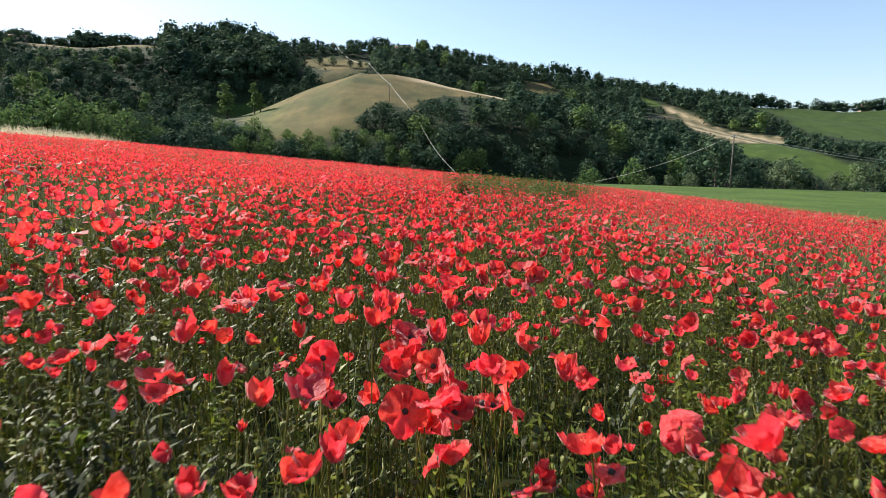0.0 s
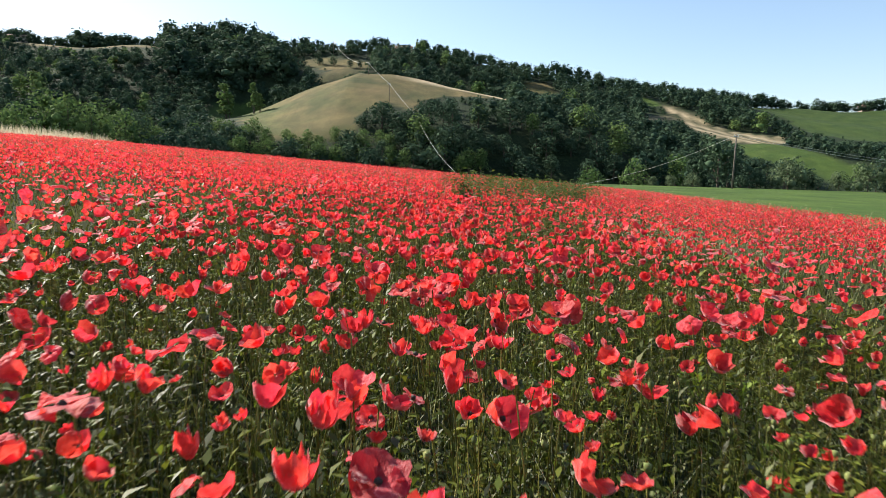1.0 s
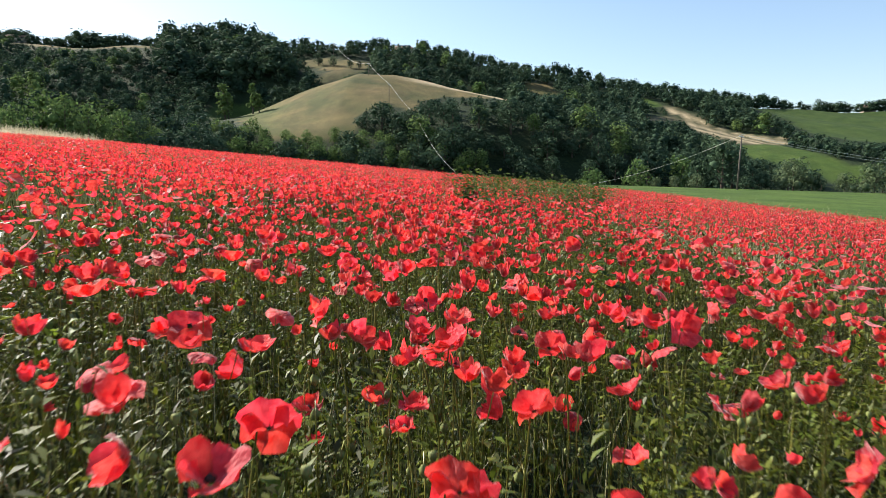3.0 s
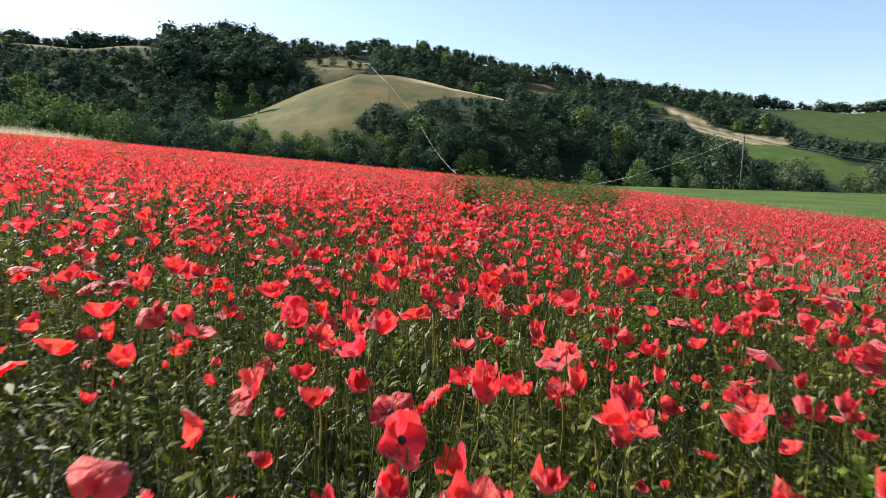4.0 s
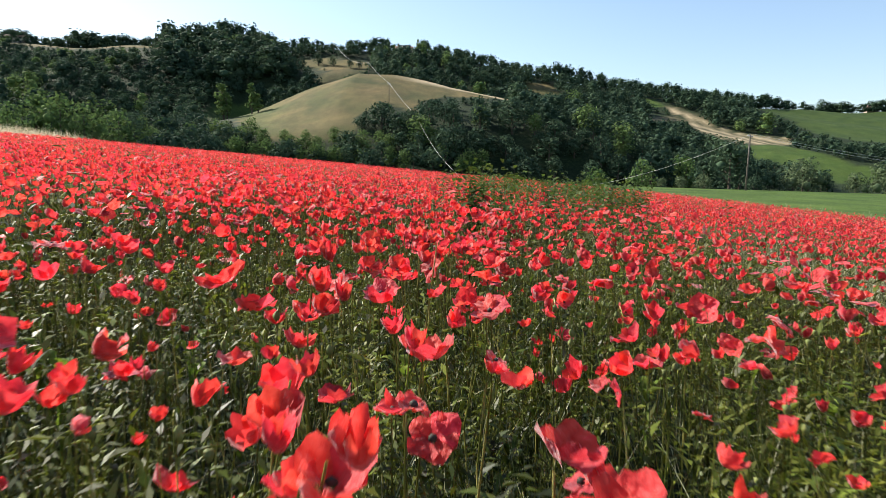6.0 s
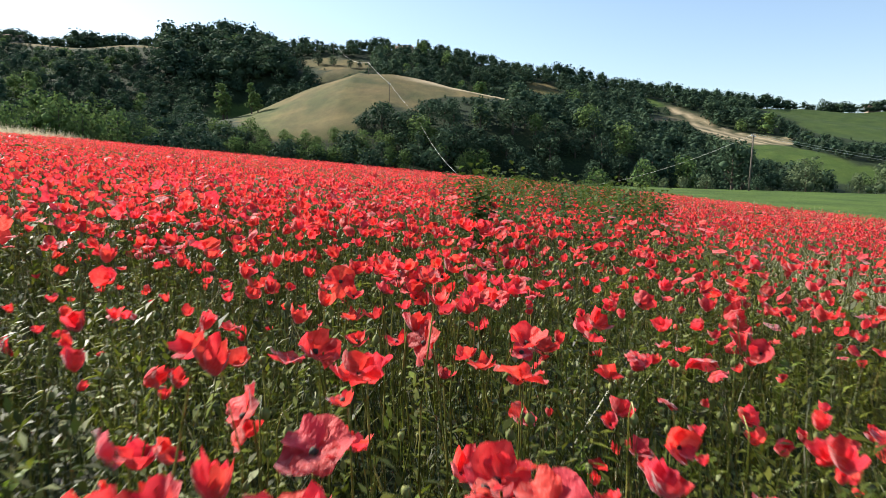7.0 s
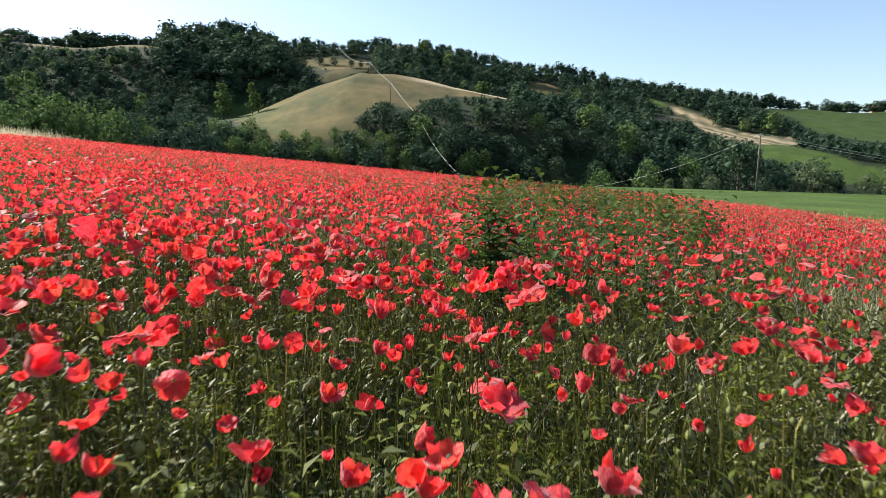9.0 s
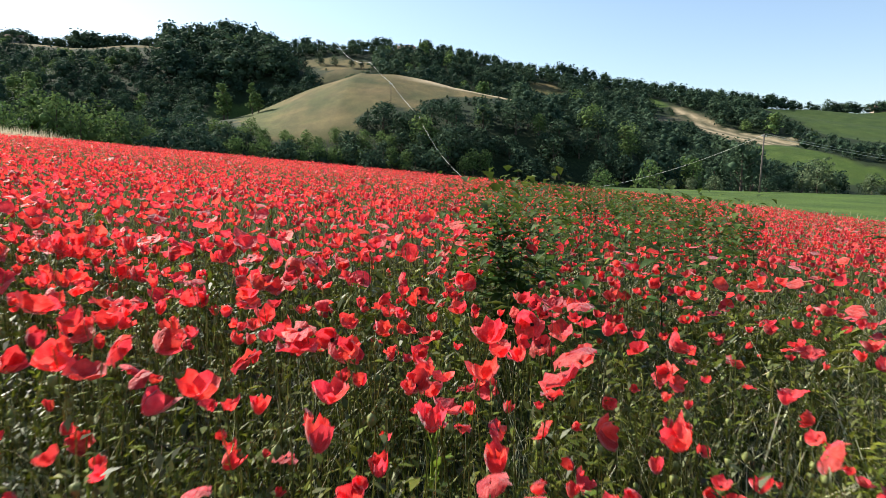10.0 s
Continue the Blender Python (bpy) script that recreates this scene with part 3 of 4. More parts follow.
def bowl(r, n, R, rings):
    """A whole bloom as one ruffled bowl, its rim notched between the four petals."""
    a = np.arange(n) * 2 * math.pi / n + r.uniform(0, 6.28)
    lobe = 1 + 0.10 * np.cos(4 * a + r.uniform(0, 6.28)) + 0.07 * r.normal(size=n)
    s0, s1 = (r.uniform(0.25, 0.75), r.uniform(1.2, 1.95)) if r.random() < 0.8 else (r.uniform(0.2, 0.5), r.uniform(-0.5, 0.5))
    lift = 0.10 * R * np.sin(2 * a + r.uniform(0, 6.28)) + 0.09 * R * r.normal(size=n)
    v, d, z = [np.zeros((1, 3))], 0.003, 0.0
    for k in range(1, rings + 1):
        phi = s0 + (s1 - s0) * (k - 0.5) / rings
        d, z = d + R / rings * math.cos(phi), z + R / rings * math.sin(phi)
        t = k / rings
        rad = d * (1 + (lobe - 1) * t)
        v.append(np.stack([rad * np.cos(a), rad * np.sin(a), z + lift * t * t + 0.02 * R * r.normal(size=n)], 1))
    j = np.arange(n)
    q = (j + 1) % n
    f = [np.stack([np.zeros(n, int), 1 + j, 1 + q], 1)]
    for k in range(rings - 1):
        f.append(np.stack([1 + k * n + j, 1 + (k + 1) * n + j, 1 + (k + 1) * n + q, 1 + k * n + q], 1))
    return np.concatenate(v), f


def heart(sides=6):
    """Ovary with its ring of dark stamens."""
    z = np.array([0.0, 0.005, 0.010])
    return tube(np.stack([z * 0, z * 0, z], 1), [0.002, 0.0065, 0.003], sides, sides > 4)


def stalk(r, h, sides=3, bits=4, thick=0.0019):
    """A thin stem from the ground to the flower at (0, 0, 0)."""
    t = np.linspace(0, 1, bits)
    a, b = r.uniform(0, 6.28), r.uniform(0.03, 0.13)
    bow = b * np.sin(t * math.pi * 0.9)
    off = b * 0.8 * (1 - t)
    wave = np.concatenate([[0.0], r.normal(0, 0.009, bits - 2), [0.0]])
    return tube(np.stack([np.cos(a) * (bow - off) + wave, np.sin(a) * (bow - off) - wave, -h * (1 - t)], 1), thick * (1.3 - 0.5 * t), sides, False)


def bud(r, h):
    """A nodding bud on a hooked stem."""
    a = r.uniform(0, 6.28)
    hook = np.array([0, 0.004, 0.016, 0.026])
    z = np.array([-h, -0.03, 0.0, -0.018])
    st = tube(np.stack([np.cos(a) * hook, np.sin(a) * hook, z], 1), 0.0016, 3, False)
    zz = np.linspace(0, 1, 4)
    b = tube(np.stack([np.cos(a) * (0.026 + zz * 0.003), np.sin(a) * (0.026 + zz * 0.003), -0.018 - 0.024 * zz], 1),
             np.array([0.003, 0.009, 0.008, 0.001]), 4, False)
    return st, b


def pod(h):
    """An upright green seed capsule."""
    st = tube(np.array([[0, 0, -h], [0.006, 0, -h * 0.4], [0, 0, 0]]), 0.0016, 3, False)
    z = np.array([0, 0.008, 0.017, 0.019])
    return st, tube(np.stack([z * 0, z * 0, z], 1), np.array([0.003, 0.007, 0.008, 0.001]), 5, False)


def dense(x, y):
    """Patchiness of the blooms, 0 to 1."""
    p = 0.5 * np.sin(x * 1.9 + 0.7 * np.sin(y * 1.3)) * np.sin(y * 1.7 + 1.1) + 0.5 * np.sin(x * 0.55 + 2.0 + 0.5 * y) * np.sin(y * 0.43 - 0.3 * x)
    return np.clip(0.8 + 0.26 * p, 0.25, 1.0) * np.interp(y, [0.0, 4.0, 7.0, 8.6, 9.6, 14, 22], [0.70, 0.76, 0.65, 0.80, 1.08, 0.97, 0.86])


PATCH = [(0.45, 11.2), (1.2, 11.0), (1.9, 11.8), (3.3, 15.0), (6.3, 26.0), (9.5, 42.0), (3.0, 42.0), (1.2, 24.0), (0.45, 12.7)]


BARE = [(0.7, 9.4), (1.6, 9.0), (2.8, 9.2), (4.4, 11.5), (4.0, 13.0), (2.4, 12.2), (1.0, 11.0)]


def weedy(x, y):
    x = np.asarray(x, float)
    ragged = (0.16 + 0.03 * y) * (np.sin(y * 1.3 + x * 2.1) + 0.7 * np.sin(y * 3.1 - x * 5.0) + 0.5 * np.sin(x * 9.0 + y * 7.0))
    return inside(x + ragged, y + 2.0 * ragged, PATCH)


def clumped(x, y):
    """1 where the weeds of the patch stand thick, 0 where poppies show between them."""
    p = np.sin(x * 2.3 + 1.4 * np.sin(y * 0.9)) * np.sin(y * 1.35 + 1.2 * np.sin(x * 1.7)) + 0.45 * np.sin(x * 6.1 + y * 2.3) * np.sin(y * 4.3 - x * 1.9)
    return np.clip(0.55 + 1.3 * p, 0.0, 1.0)


def tufted(x, y):
    """The low growth stands in tufts with dark gaps between."""
    p = np.sin(x * 17 + 2.1 * np.sin(y * 9)) * np.sin(y * 15 + 1.7 * np.sin(x * 11)) + 0.6 * np.sin(x * 5.3 + y * 3.1) * np.sin(y * 6.1 - x * 2.2)
    return np.clip(0.52 + 0.8 * p, 0.03, 1.0)


def scatter(per_m2, x0, x1, y0, y1, thin=True):
    n = int(per_m2 * (x1 - x0) * (y1 - y0))
    x, y = r_f.uniform(x0, x1, n), r_f.uniform(y0, y1, n)
    keep = np.abs(x) < 0.72 * np.maximum(y, 0) + 2.0
    if not thin:
        keep &= r_f.random(n) < tufted(x, y)
    if thin:
        keep &= r_f.random(n) < dense(x, y) * np.where(weedy(x, y), np.interp(y, [12, 18], [0.6, 0.8]) - 0.48 * clumped(x, y), 1.0) * np.where(inside(x, y, BARE), 0.5, 1.0)
    return x[keep], y[keep]


def near_lane(x, y):
    return (x > -0.24) & (x < 0.26) & (y > 0.75) & (y < 8.0)


def zone_of(x, y):
    """1: beside the flight line; 2: middle distance; 3: the far field."""
    z = np.full(x.shape, 3)
    z[(y < 18) & (np.abs(x) < 8.5)] = 2
    z[(y < 12.0) & (np.abs(x) < 2.4)] = 1
    return z


def bloom_poses(x, y):
    n = len(x)
    h = np.clip(r_f.normal(0.565, 0.045, n) - (r_f.random(n) < 0.36) * r_f.uniform(0.03, 0.2, n), 0.26, 0.69)
    tilt = np.abs(r_f.normal(0.4, 0.5, n))
    lean = r_f.uniform(0, 6.28, n)
    m = turned(r_f.uniform(0, 6.28, n), tilt, lean, (0.40 + 0.7 * r_f.random(n) ** 1.8) * np.interp(y, [5.0, 8.0, 10.0, 13, 18], [1.03, 0.96, 1.17, 1.1, 1.0]) * np.where((x > 0.5) & (y > 8.8) & (y < 13.5), 0.82, 1.0))
    at = np.stack([x, y, height(x, y) + h], 1)
    return m, at, h


BLOOM = 165
fx, fy = scatter(BLOOM, FIELD_LEFT, FIELD_RIGHT, -1.0, FIELD_FAR)
zone = zone_of(fx, fy)
keep = (zone < 3) | (r_f.random(len(fx)) < np.interp(fy, [18, 50], [0.5, 0.34]))
fx, fy, zone = fx[keep], fy[keep], zone[keep]
lane = near_lane(fx, fy)
by_path = (np.abs(fx) < 1.4) & (fy < 10.8)
# blooms and their stems beside the flight line, in the middle distance and far off
for z, kinds, close in ((1, 24, True), (1, 24, False), (2, 20, False), (3, 16, False)):
    pick = (zone == z) & ~lane & (by_path == close)
    m, at, h = bloom_poses(fx[pick], fy[pick])
    kind = r_f.integers(0, kinds, len(at))
    red, dark, green = [], [], []
    for k in range(kinds):
        q = kind == k
        red.append(strewn(join(petals(r_f, 7, 4, 0.042)) if close else bowl(r_f, *{1: (8, 0.042, 3), 2: (5, 0.042, 2), 3: (5, 0.046, 1)}[z]), m[q], at[q]))
        if close and k % 2:
            dark.append(strewn(heart(4), m[q], at[q]))
        if z == 1:
            up = np.repeat(np.eye(3)[None], q.sum(), 0)
            green.append(strewn(stalk(r_f, 0.56, 3, 5 if close else 4, 0.0013), up, at[q]))
    tagged(new("poppy_blooms", mesh_from("poppy_blooms", *join(red), PETAL)), "countless red poppy blooms covering the field", "flowers", kind="stuff")
    if dark:
        tagged(new("poppy_hearts", mesh_from("poppy_hearts", *join(dark), POD)), "dark hearts of the poppy blooms", "flowers", kind="stuff")
    if green:
        tagged(new("poppy_stems", mesh_from("poppy_stems", *join(green), STEM)), "thin green poppy stems", "stems", kind="stuff")

# the rest of the field, to both sides and behind
n = 44000
ox, oy = r_f.uniform(FIELD_LEFT, FIELD_RIGHT, n), -12 + 50 * r_f.random(n) ** 1.25
q = (np.abs(ox) >= 0.72 * np.maximum(oy, 0) + 2.0) | (oy < -1)
ox, oy = ox[q], oy[q]
m, at, h = bloom_poses(ox, oy)
g = [strewn(bowl(r_f, 5, 0.05, 1), m[k::6], at[k::6]) for k in range(6)]
tagged(new("poppy_blooms", mesh_from("poppy_blooms", *join(g), PETAL)), "red poppy blooms in the outer parts of the field", "flowers", kind="stuff")
g = [strewn(((np.array([(0, -0.03, 0), (0, 0.03, 0), (0.05, 0.004, 0.5)])), [np.array([(0, 1, 2)])]), turned(r_f.uniform(0, 6.28, len(at)), np.abs(r_f.normal(0, 0.2, len(at))), r_f.uniform(0, 6.28, len(at)), np.ones(len(at))),
            np.stack([ox + dx, oy - dx * 0.7, height(ox + dx, oy - dx * 0.7)], 1)) for dx in (0.0, 0.07)]
tagged(new("field_grass", mesh_from("field_grass", *join(g), LEAF)), "green growth in the outer parts of the field", "plants", kind="stuff")

# nodding buds among the blooms
bx, by = scatter(105, -2.5, 2.5, 0.3, 12.1)
hb = r_f.uniform(0.28, 0.58, len(bx))
at = np.stack([bx, by, height(bx, by) + hb], 1)
kind = r_f.integers(0, 6, len(bx))
st, bd = [], []
for k in range(6):
    q = kind == k
    s, b = bud(r_f, 0.45) if k < 4 else pod(0.45)
    m = turned(r_f.uniform(0, 6.28, q.sum()), np.zeros(q.sum()), np.zeros(q.sum()), r_f.uniform(0.6, 1.05, q.sum()))
    st.append(strewn(s, m, at[q]))
    bd.append(strewn(b, m, at[q]))
tagged(new("bud_stems", mesh_from("bud_stems", *join(st), STEM)), "hooked green stems of poppy buds", "stems", kind="stuff")
tagged(new("poppy_buds", mesh_from("poppy_buds", *join(bd), BUD)), "nodding hairy green poppy buds", "buds", kind="stuff")


def blade(r, h, w, bits, droop):
    """A grass blade or narrow leaf, bent over."""
    t = np.linspace(0, 1, bits)
    bend = droop * h * t ** 2.2
    z = h * (t - 0.25 * droop * t ** 3)
    half = w * (1 - t ** 1.6 * 0.92) * 0.5
    side = np.concatenate([[0.0], np.cumsum(r.normal(0, 0.035 * h, bits - 1))])
    v = np.concatenate([np.stack([bend, side - half, z], 1), np.stack([bend, side + half, z], 1)])
    i = np.arange(bits - 1)
    return v, [np.stack([i, i + bits, i + bits + 1, i + 1], 1)]


def greens(name, label, mat, per_m2, x0, x1, y0, y1, zones, hs, w, bits, droop, kinds=6, thin=False):
    x, y = scatter(per_m2, x0, x1, y0, y1, thin)
    if zones:
        q = np.isin(zone_of(x, y), zones)
        x, y = x[q], y[q]
    at = np.stack([x, y, height(x, y) - 0.01], 1)
    kind = r_f.integers(0, kinds, len(x))
    out = []
    for k in range(kinds):
        q = kind == k
        n = q.sum()
        m = turned(r_f.uniform(0, 6.28, n), np.abs(r_f.normal(0, 0.36, n)), r_f.uniform(0, 6.28, n), r_f.uniform(0.6, 1.15, n))
        out.append(strewn(blade(r_f, r_f.uniform(*hs), w * r_f.uniform(0.7, 1.3), bits, r_f.uniform(*droop)), m, at[q]))
    return tagged(new(name, mesh_from(name, *join(out), mat)), label, "plants", kind="stuff")


def sprig(r, h, leaflets, small, low):
    """A leafy shoot: short toothed leaflets standing off a thin stem."""
    g = [blade(r, h, 0.003, 3, 0.1)]
    for k in range(leaflets):
        L, W = r.uniform(0.045, 0.09) * small, r.uniform(0.008, 0.014) * small
        v = np.array([(0, 0, 0), (0, W, L * 0.45), (L * r.uniform(0.1, 0.5), 0, L), (0, -W, L * 0.45)])
        f = [np.array([(0, 1, 2, 3)])]
        a, t = r.uniform(0, 6.28), r.uniform(0.3, 1.6)
        m = turned(np.array([a]), np.array([t]), np.array([a]), np.array([1.0]))[0]
        g.append((v @ m.T + np.array([0, 0, h * (low + (0.98 - low) * k / (leaflets - 1))]), f))
    return join(g)


def sprigs(name, label, mat, per_m2, x0, x1, y0, y1, close, hs, kinds, leaflets, small, low):
    x, y = scatter(per_m2, x0, x1, y0, y1, False)
    q = ((np.abs(x) < 1.5) & (y < 10.2)) == close
    x, y = x[q], y[q]
    at = np.stack([x, y, height(x, y) - 0.01], 1)
    kind = r_f.integers(0, kinds, len(x))
    out = []
    for k in range(kinds):
        q = kind == k
        n = q.sum()
        m = turned(r_f.uniform(0, 6.28, n), np.abs(r_f.normal(0, 0.22, n)), r_f.uniform(0, 6.28, n), r_f.uniform(0.8, 1.15, n))
        out.append(strewn(sprig(r_f, r_f.uniform(*hs), leaflets, small, low), m, at[q]))
    return tagged(new(name, mesh_from(name, *join(out), mat)), label, "plants", kind="stuff")


sprigs("leafy_shoots", "yellow-green leafy shoots between the poppy stems", LEAF, 620, -1.5, 1.5, -0.3, 10.2, True, (0.24, 0.53), 30, 12, 0.52, 0.38)
sprigs("leafy_shoots", "yellow-green leafy shoots to both sides in the field", LEAF, 300, -2.5, 2.5, -0.3, 12.1, False, (0.26, 0.54), 20, 8, 1.0, 0.3)
greens("field_grass", "green stems and narrow leaves below the poppies", STEM, 300, -2.5, 2.5, -0.5, 12.1, (1,), (0.26, 0.54), 0.0042, 3, (0.0, 0.5), 24)
greens("pale_stems", "hairy stems coloured pale like sunlit glints among the green growth", HAIRY, 330, -2.5, 2.5, -0.5, 12.1, (1,), (0.26, 0.54), 0.003, 4, (0.05, 0.9), 16)
greens("field_leaves", "low leafy growth below the poppies", LEAF, 200, -2.5, 2.5, -0.5, 12.1, (1,), (0.2, 0.44), 0.010, 4, (0.2, 0.8), 14)
greens("field_grass", "green stems and leaves further off in the field", FAR_GROWTH, 150, -10, 10, 0, 24, (2,), (0.4, 0.62), 0.012, 3, (0.0, 0.4))
greens("field_leaves", "leafy growth further off in the field", LEAF, 70, -10, 10, 0, 24, (2,), (0.25, 0.46), 0.018, 3, (0.2, 0.7))
greens("field_grass", "green growth in the far part of the field", FAR_GROWTH, 66, FIELD_LEFT, FIELD_RIGHT, 5, FIELD_FAR, (3,), (0.46, 0.68), 0.042, 2, (0.1, 0.4))
greens("dry_grass", "tall pale dry grass along the field margin", STRAW, 150, -30, FIELD_LEFT - 0.2, 25, 60, None, (0.85, 1.25), 0.03, 2, (0.1, 0.5))
x_edge = FIELD_RIGHT
greens("margin_grass", "tufts of dry grass along the meadow side of the field", STRAW, 22, x_edge - 0.4, x_edge + 0.9, 19, 50, None, (0.5, 0.85), 0.025, 3, (0.1, 0.5))
greens("margin_grass", "rough green grass along the meadow side of the field", LEAF, 60, x_edge - 0.3, x_edge + 1.1, 19, 50, None, (0.35, 0.6), 0.03, 3, (0.1, 0.5))
greens("dry_stems", "pale bent dry stems between the poppies", HAIRY, 600, 0.7, 4.4, 9.2, 13.2, None, (0.28, 0.55), 0.006, 3, (0.2, 0.9))


# ---- the poppies nearest the flight line, one by one ----
def poppy(k):
    e = new("poppy")
    r = np.random.default_rng(100 + k)
    R = 0.041 * (0.48 + 0.64 * r.random() ** 1.6)
    h = float(np.clip(r.normal(0.56, 0.045), 0.42, 0.66))
    head = Matrix.Translation((0, 0, h)) @ Matrix.Rotation(abs(r.normal(0.35, 0.35)), 4, Vector((math.cos(k), math.sin(k), 0)))
    part("stem", stalk(r, h, 4, 5), STEM, e).matrix_local = Matrix.Translation((0, 0, h))
    style = (0.2, 0.6, 0.2, 0.9, 0.6)[k % 5]
    for p in petals(r, 11, 5, R, style):
        part("petal", p, PETAL_NEAR, e).matrix_local = head
    part("seed_head", heart(7), POD, e, "dark seed head ringed with stamens").matrix_local = head
    return tagged(e, {0.2: "red poppy with an open bowl-shaped bloom on a thin green stem", 0.6: "red poppy with a half-closed cup-shaped bloom on a thin stem",
                      0.9: "red poppy with a wide-open bloom and drooping petals"}[style], "poppy", "poppies of the field")


kinds = [poppy(k) for k in range(24)]
lx, ly = fx[lane], fy[lane]
for n in range(min(len(lx), 330)):
    x, y = float(lx[n]), float(ly[n])
    m = pose(x, y, float(height(x, y)), 0, 0, r_f.uniform(0, 360))
    if n < len(kinds):
        kinds[n].matrix_basis = m
    else:
        copy_thing(kinds[n % len(kinds)], m)


# ---- single nodding buds near the flight line ----
def bud_plant(k):
    e = new("poppy_bud")
    r = np.random.default_rng(500 + k)
    h = r.uniform(0.4, 0.56)
    st, b = bud(r, h) if k % 3 else pod(h)
    part("stem", st, STEM, e).matrix_local = Matrix.Translation((0, 0, h))
    part("bud" if k % 3 else "seed_pod", b, BUD, e).matrix_local = Matrix.Translation((0, 0, h))
    return tagged(e, "nodding hairy green poppy bud on a hooked stem" if k % 3 else "upright green poppy seed pod on a straight stem",
                  "poppy bud", "poppy buds of the field")


kinds = [bud_plant(k) for k in range(9)]
for n in range(90):
    x, y = r_f.uniform(-0.6, 0.6), r_f.uniform(0.8, 9.6)
    m = pose(x, y, float(height(x, y)), 0, 0, r_f.uniform(0, 360))
    if n < len(kinds):
        kinds[n].matrix_basis = m
    else:
        copy_thing(kinds[n % len(kinds)], m)


# ---- tall weeds in the field ----
r_w = np.random.default_rng(31)


def leaf_geom(L, W):
    """A toothed oval leaf, folded along its midrib."""
    t = np.linspace(0, 1, 6)
    half = W * np.array([0.08, 0.62, 1.0, 0.85, 0.45, 0.03]) * 0.5
    droop = -0.35 * L * t ** 2
    mid = np.stack([L * t, t * 0, droop], 1)
    lf = np.stack([L * t, half, droop + half * 0.45], 1)
    rt = np.stack([L * t, -half, droop + half * 0.45], 1)
    v = np.concatenate([lf, mid, rt])
    i = np.arange(5)
    return v, [np.concatenate([np.stack([i, i + 6, i + 7, i + 1], 1), np.stack([i + 6, i + 12, i + 13, i + 7], 1)])]


LEAVES = [mesh_from("leaf", *leaf_geom(L, W), WEED) for L, W in ((0.06, 0.042), (0.052, 0.034), (0.04, 0.024), (0.075, 0.05))]


def weed(k, tall):
    r = np.random.default_rng(300 + k)
    e = new("weed_plant")
    t = np.linspace(0, 1, 6)
    a = r.uniform(0, 6.28)
    bow = 0.05 * tall * t ** 2
    path = np.stack([np.cos(a) * bow, np.sin(a) * bow, tall * t], 1)
    part("stem", tube(path, 0.005 * (1.2 - 0.9 * t), 5), WEED, e)
    n = 26
    for i in range(n):
        s = 0.3 + 0.68 * i / (n - 1)
        at = [np.interp(s, t, path[:, c]) for c in range(3)]
        ob = part("leaf", LEAVES[int(r.integers(4)) if s < 0.85 else 2], None, e)
        ob.matrix_local = Matrix.Translation(at) @ Euler((0, r.uniform(-0.7, 0.15), i * 2.4 + r.uniform(-0.4, 0.4))).to_matrix().to_4x4() \
            @ Matrix.Scale(r.uniform(1.15, 1.85), 4)
    return tagged(e, "tall leafy dark green weed among the poppies", "weed", "weeds in the field")


WEEDS = [weed(k, h) for k, h in enumerate((0.76, 0.72, 0.78, 0.82, 0.74, 0.86))]
spots = [(0.9, 5.92), (1.3, 11.2), (0.6, 10.4), (1.05, 10.85), (2.35, 12.2), (4.1, 14.1), (0.62, 11.3), (1.15, 12.3), (0.4, 10.9), (1.45, 12.9), (-5.0, 11.7), (-5.1, 13.8), (-4.2, 12.7), (-4.8, 15.1), (-5.2, 8.6)]
px, py = r_w.uniform(0, 9, 4000), 10.9 + 27 * r_w.random(4000) ** 2.0
ok = weedy(px, py) & (r_w.random(len(px)) < clumped(px, py))
spots += list(zip(px[ok], py[ok]))[:126]
for n, (x, y) in enumerate(spots):
    m = pose(float(x), float(y), float(height(x, y)) - 0.01, 0, 0, r_w.uniform(0, 360))
    if n < len(WEEDS):
        WEEDS[n].matrix_basis = m
    else:
        copy_thing(WEEDS[n % len(WEEDS)], m)


def lobed_leaf(L, W):
    """A deeply lobed basal leaf."""
    t = np.linspace(0, 1, 9)
    half = W * 0.5 * np.array([0.1, 0.35, 0.2, 0.8, 0.4, 1.0, 0.5, 0.6, 0.05])
    z = 0.55 * L * np.sin(t * 2.2)
    x = L * t * (1 - 0.1 * t)
    v = np.concatenate([np.stack([x, half, z + half * 0.3], 1), np.stack([x, t * 0, z], 1), np.stack([x, -half, z + half * 0.3], 1)])
    i = np.arange(8)
    return v, [np.concatenate([np.stack([i, i + 9, i + 10, i + 1], 1), np.stack([i + 9, i + 18, i + 19, i + 10], 1)])]


LOBED = [mesh_from("leaf", *lobed_leaf(L, W), ROSETTE) for L, W in ((0.16, 0.07), (0.2, 0.08), (0.13, 0.06))]


def rosette(k):
    r = np.random.default_rng(700 + k)
    e = new("leafy_plant")
    n = int(r.integers(6, 9))
    for i in range(n):
        ob = part("leaf", LOBED[int(r.integers(3))], None, e)
        ob.matrix_local = Matrix.Translation((0, 0, r.uniform(0.1, 0.3))) @ Euler((0, r.uniform(-0.8, 0.0), i * 6.28 / n + r.uniform(-0.3, 0.3))).to_matrix().to_4x4() \
            @ Matrix.Scale(r.uniform(0.4, 0.7), 4)
    part("stem", tube(np.array([[0, 0, -0.02], [0.01, 0, 0.16], [0, 0.01, 0.32]]), [0.006, 0.005, 0.003], 5), ROSETTE, e)
    return tagged(e, "bright yellow-green plant with lobed leaves among the poppy stems", "plant", "leafy plants below the poppies")


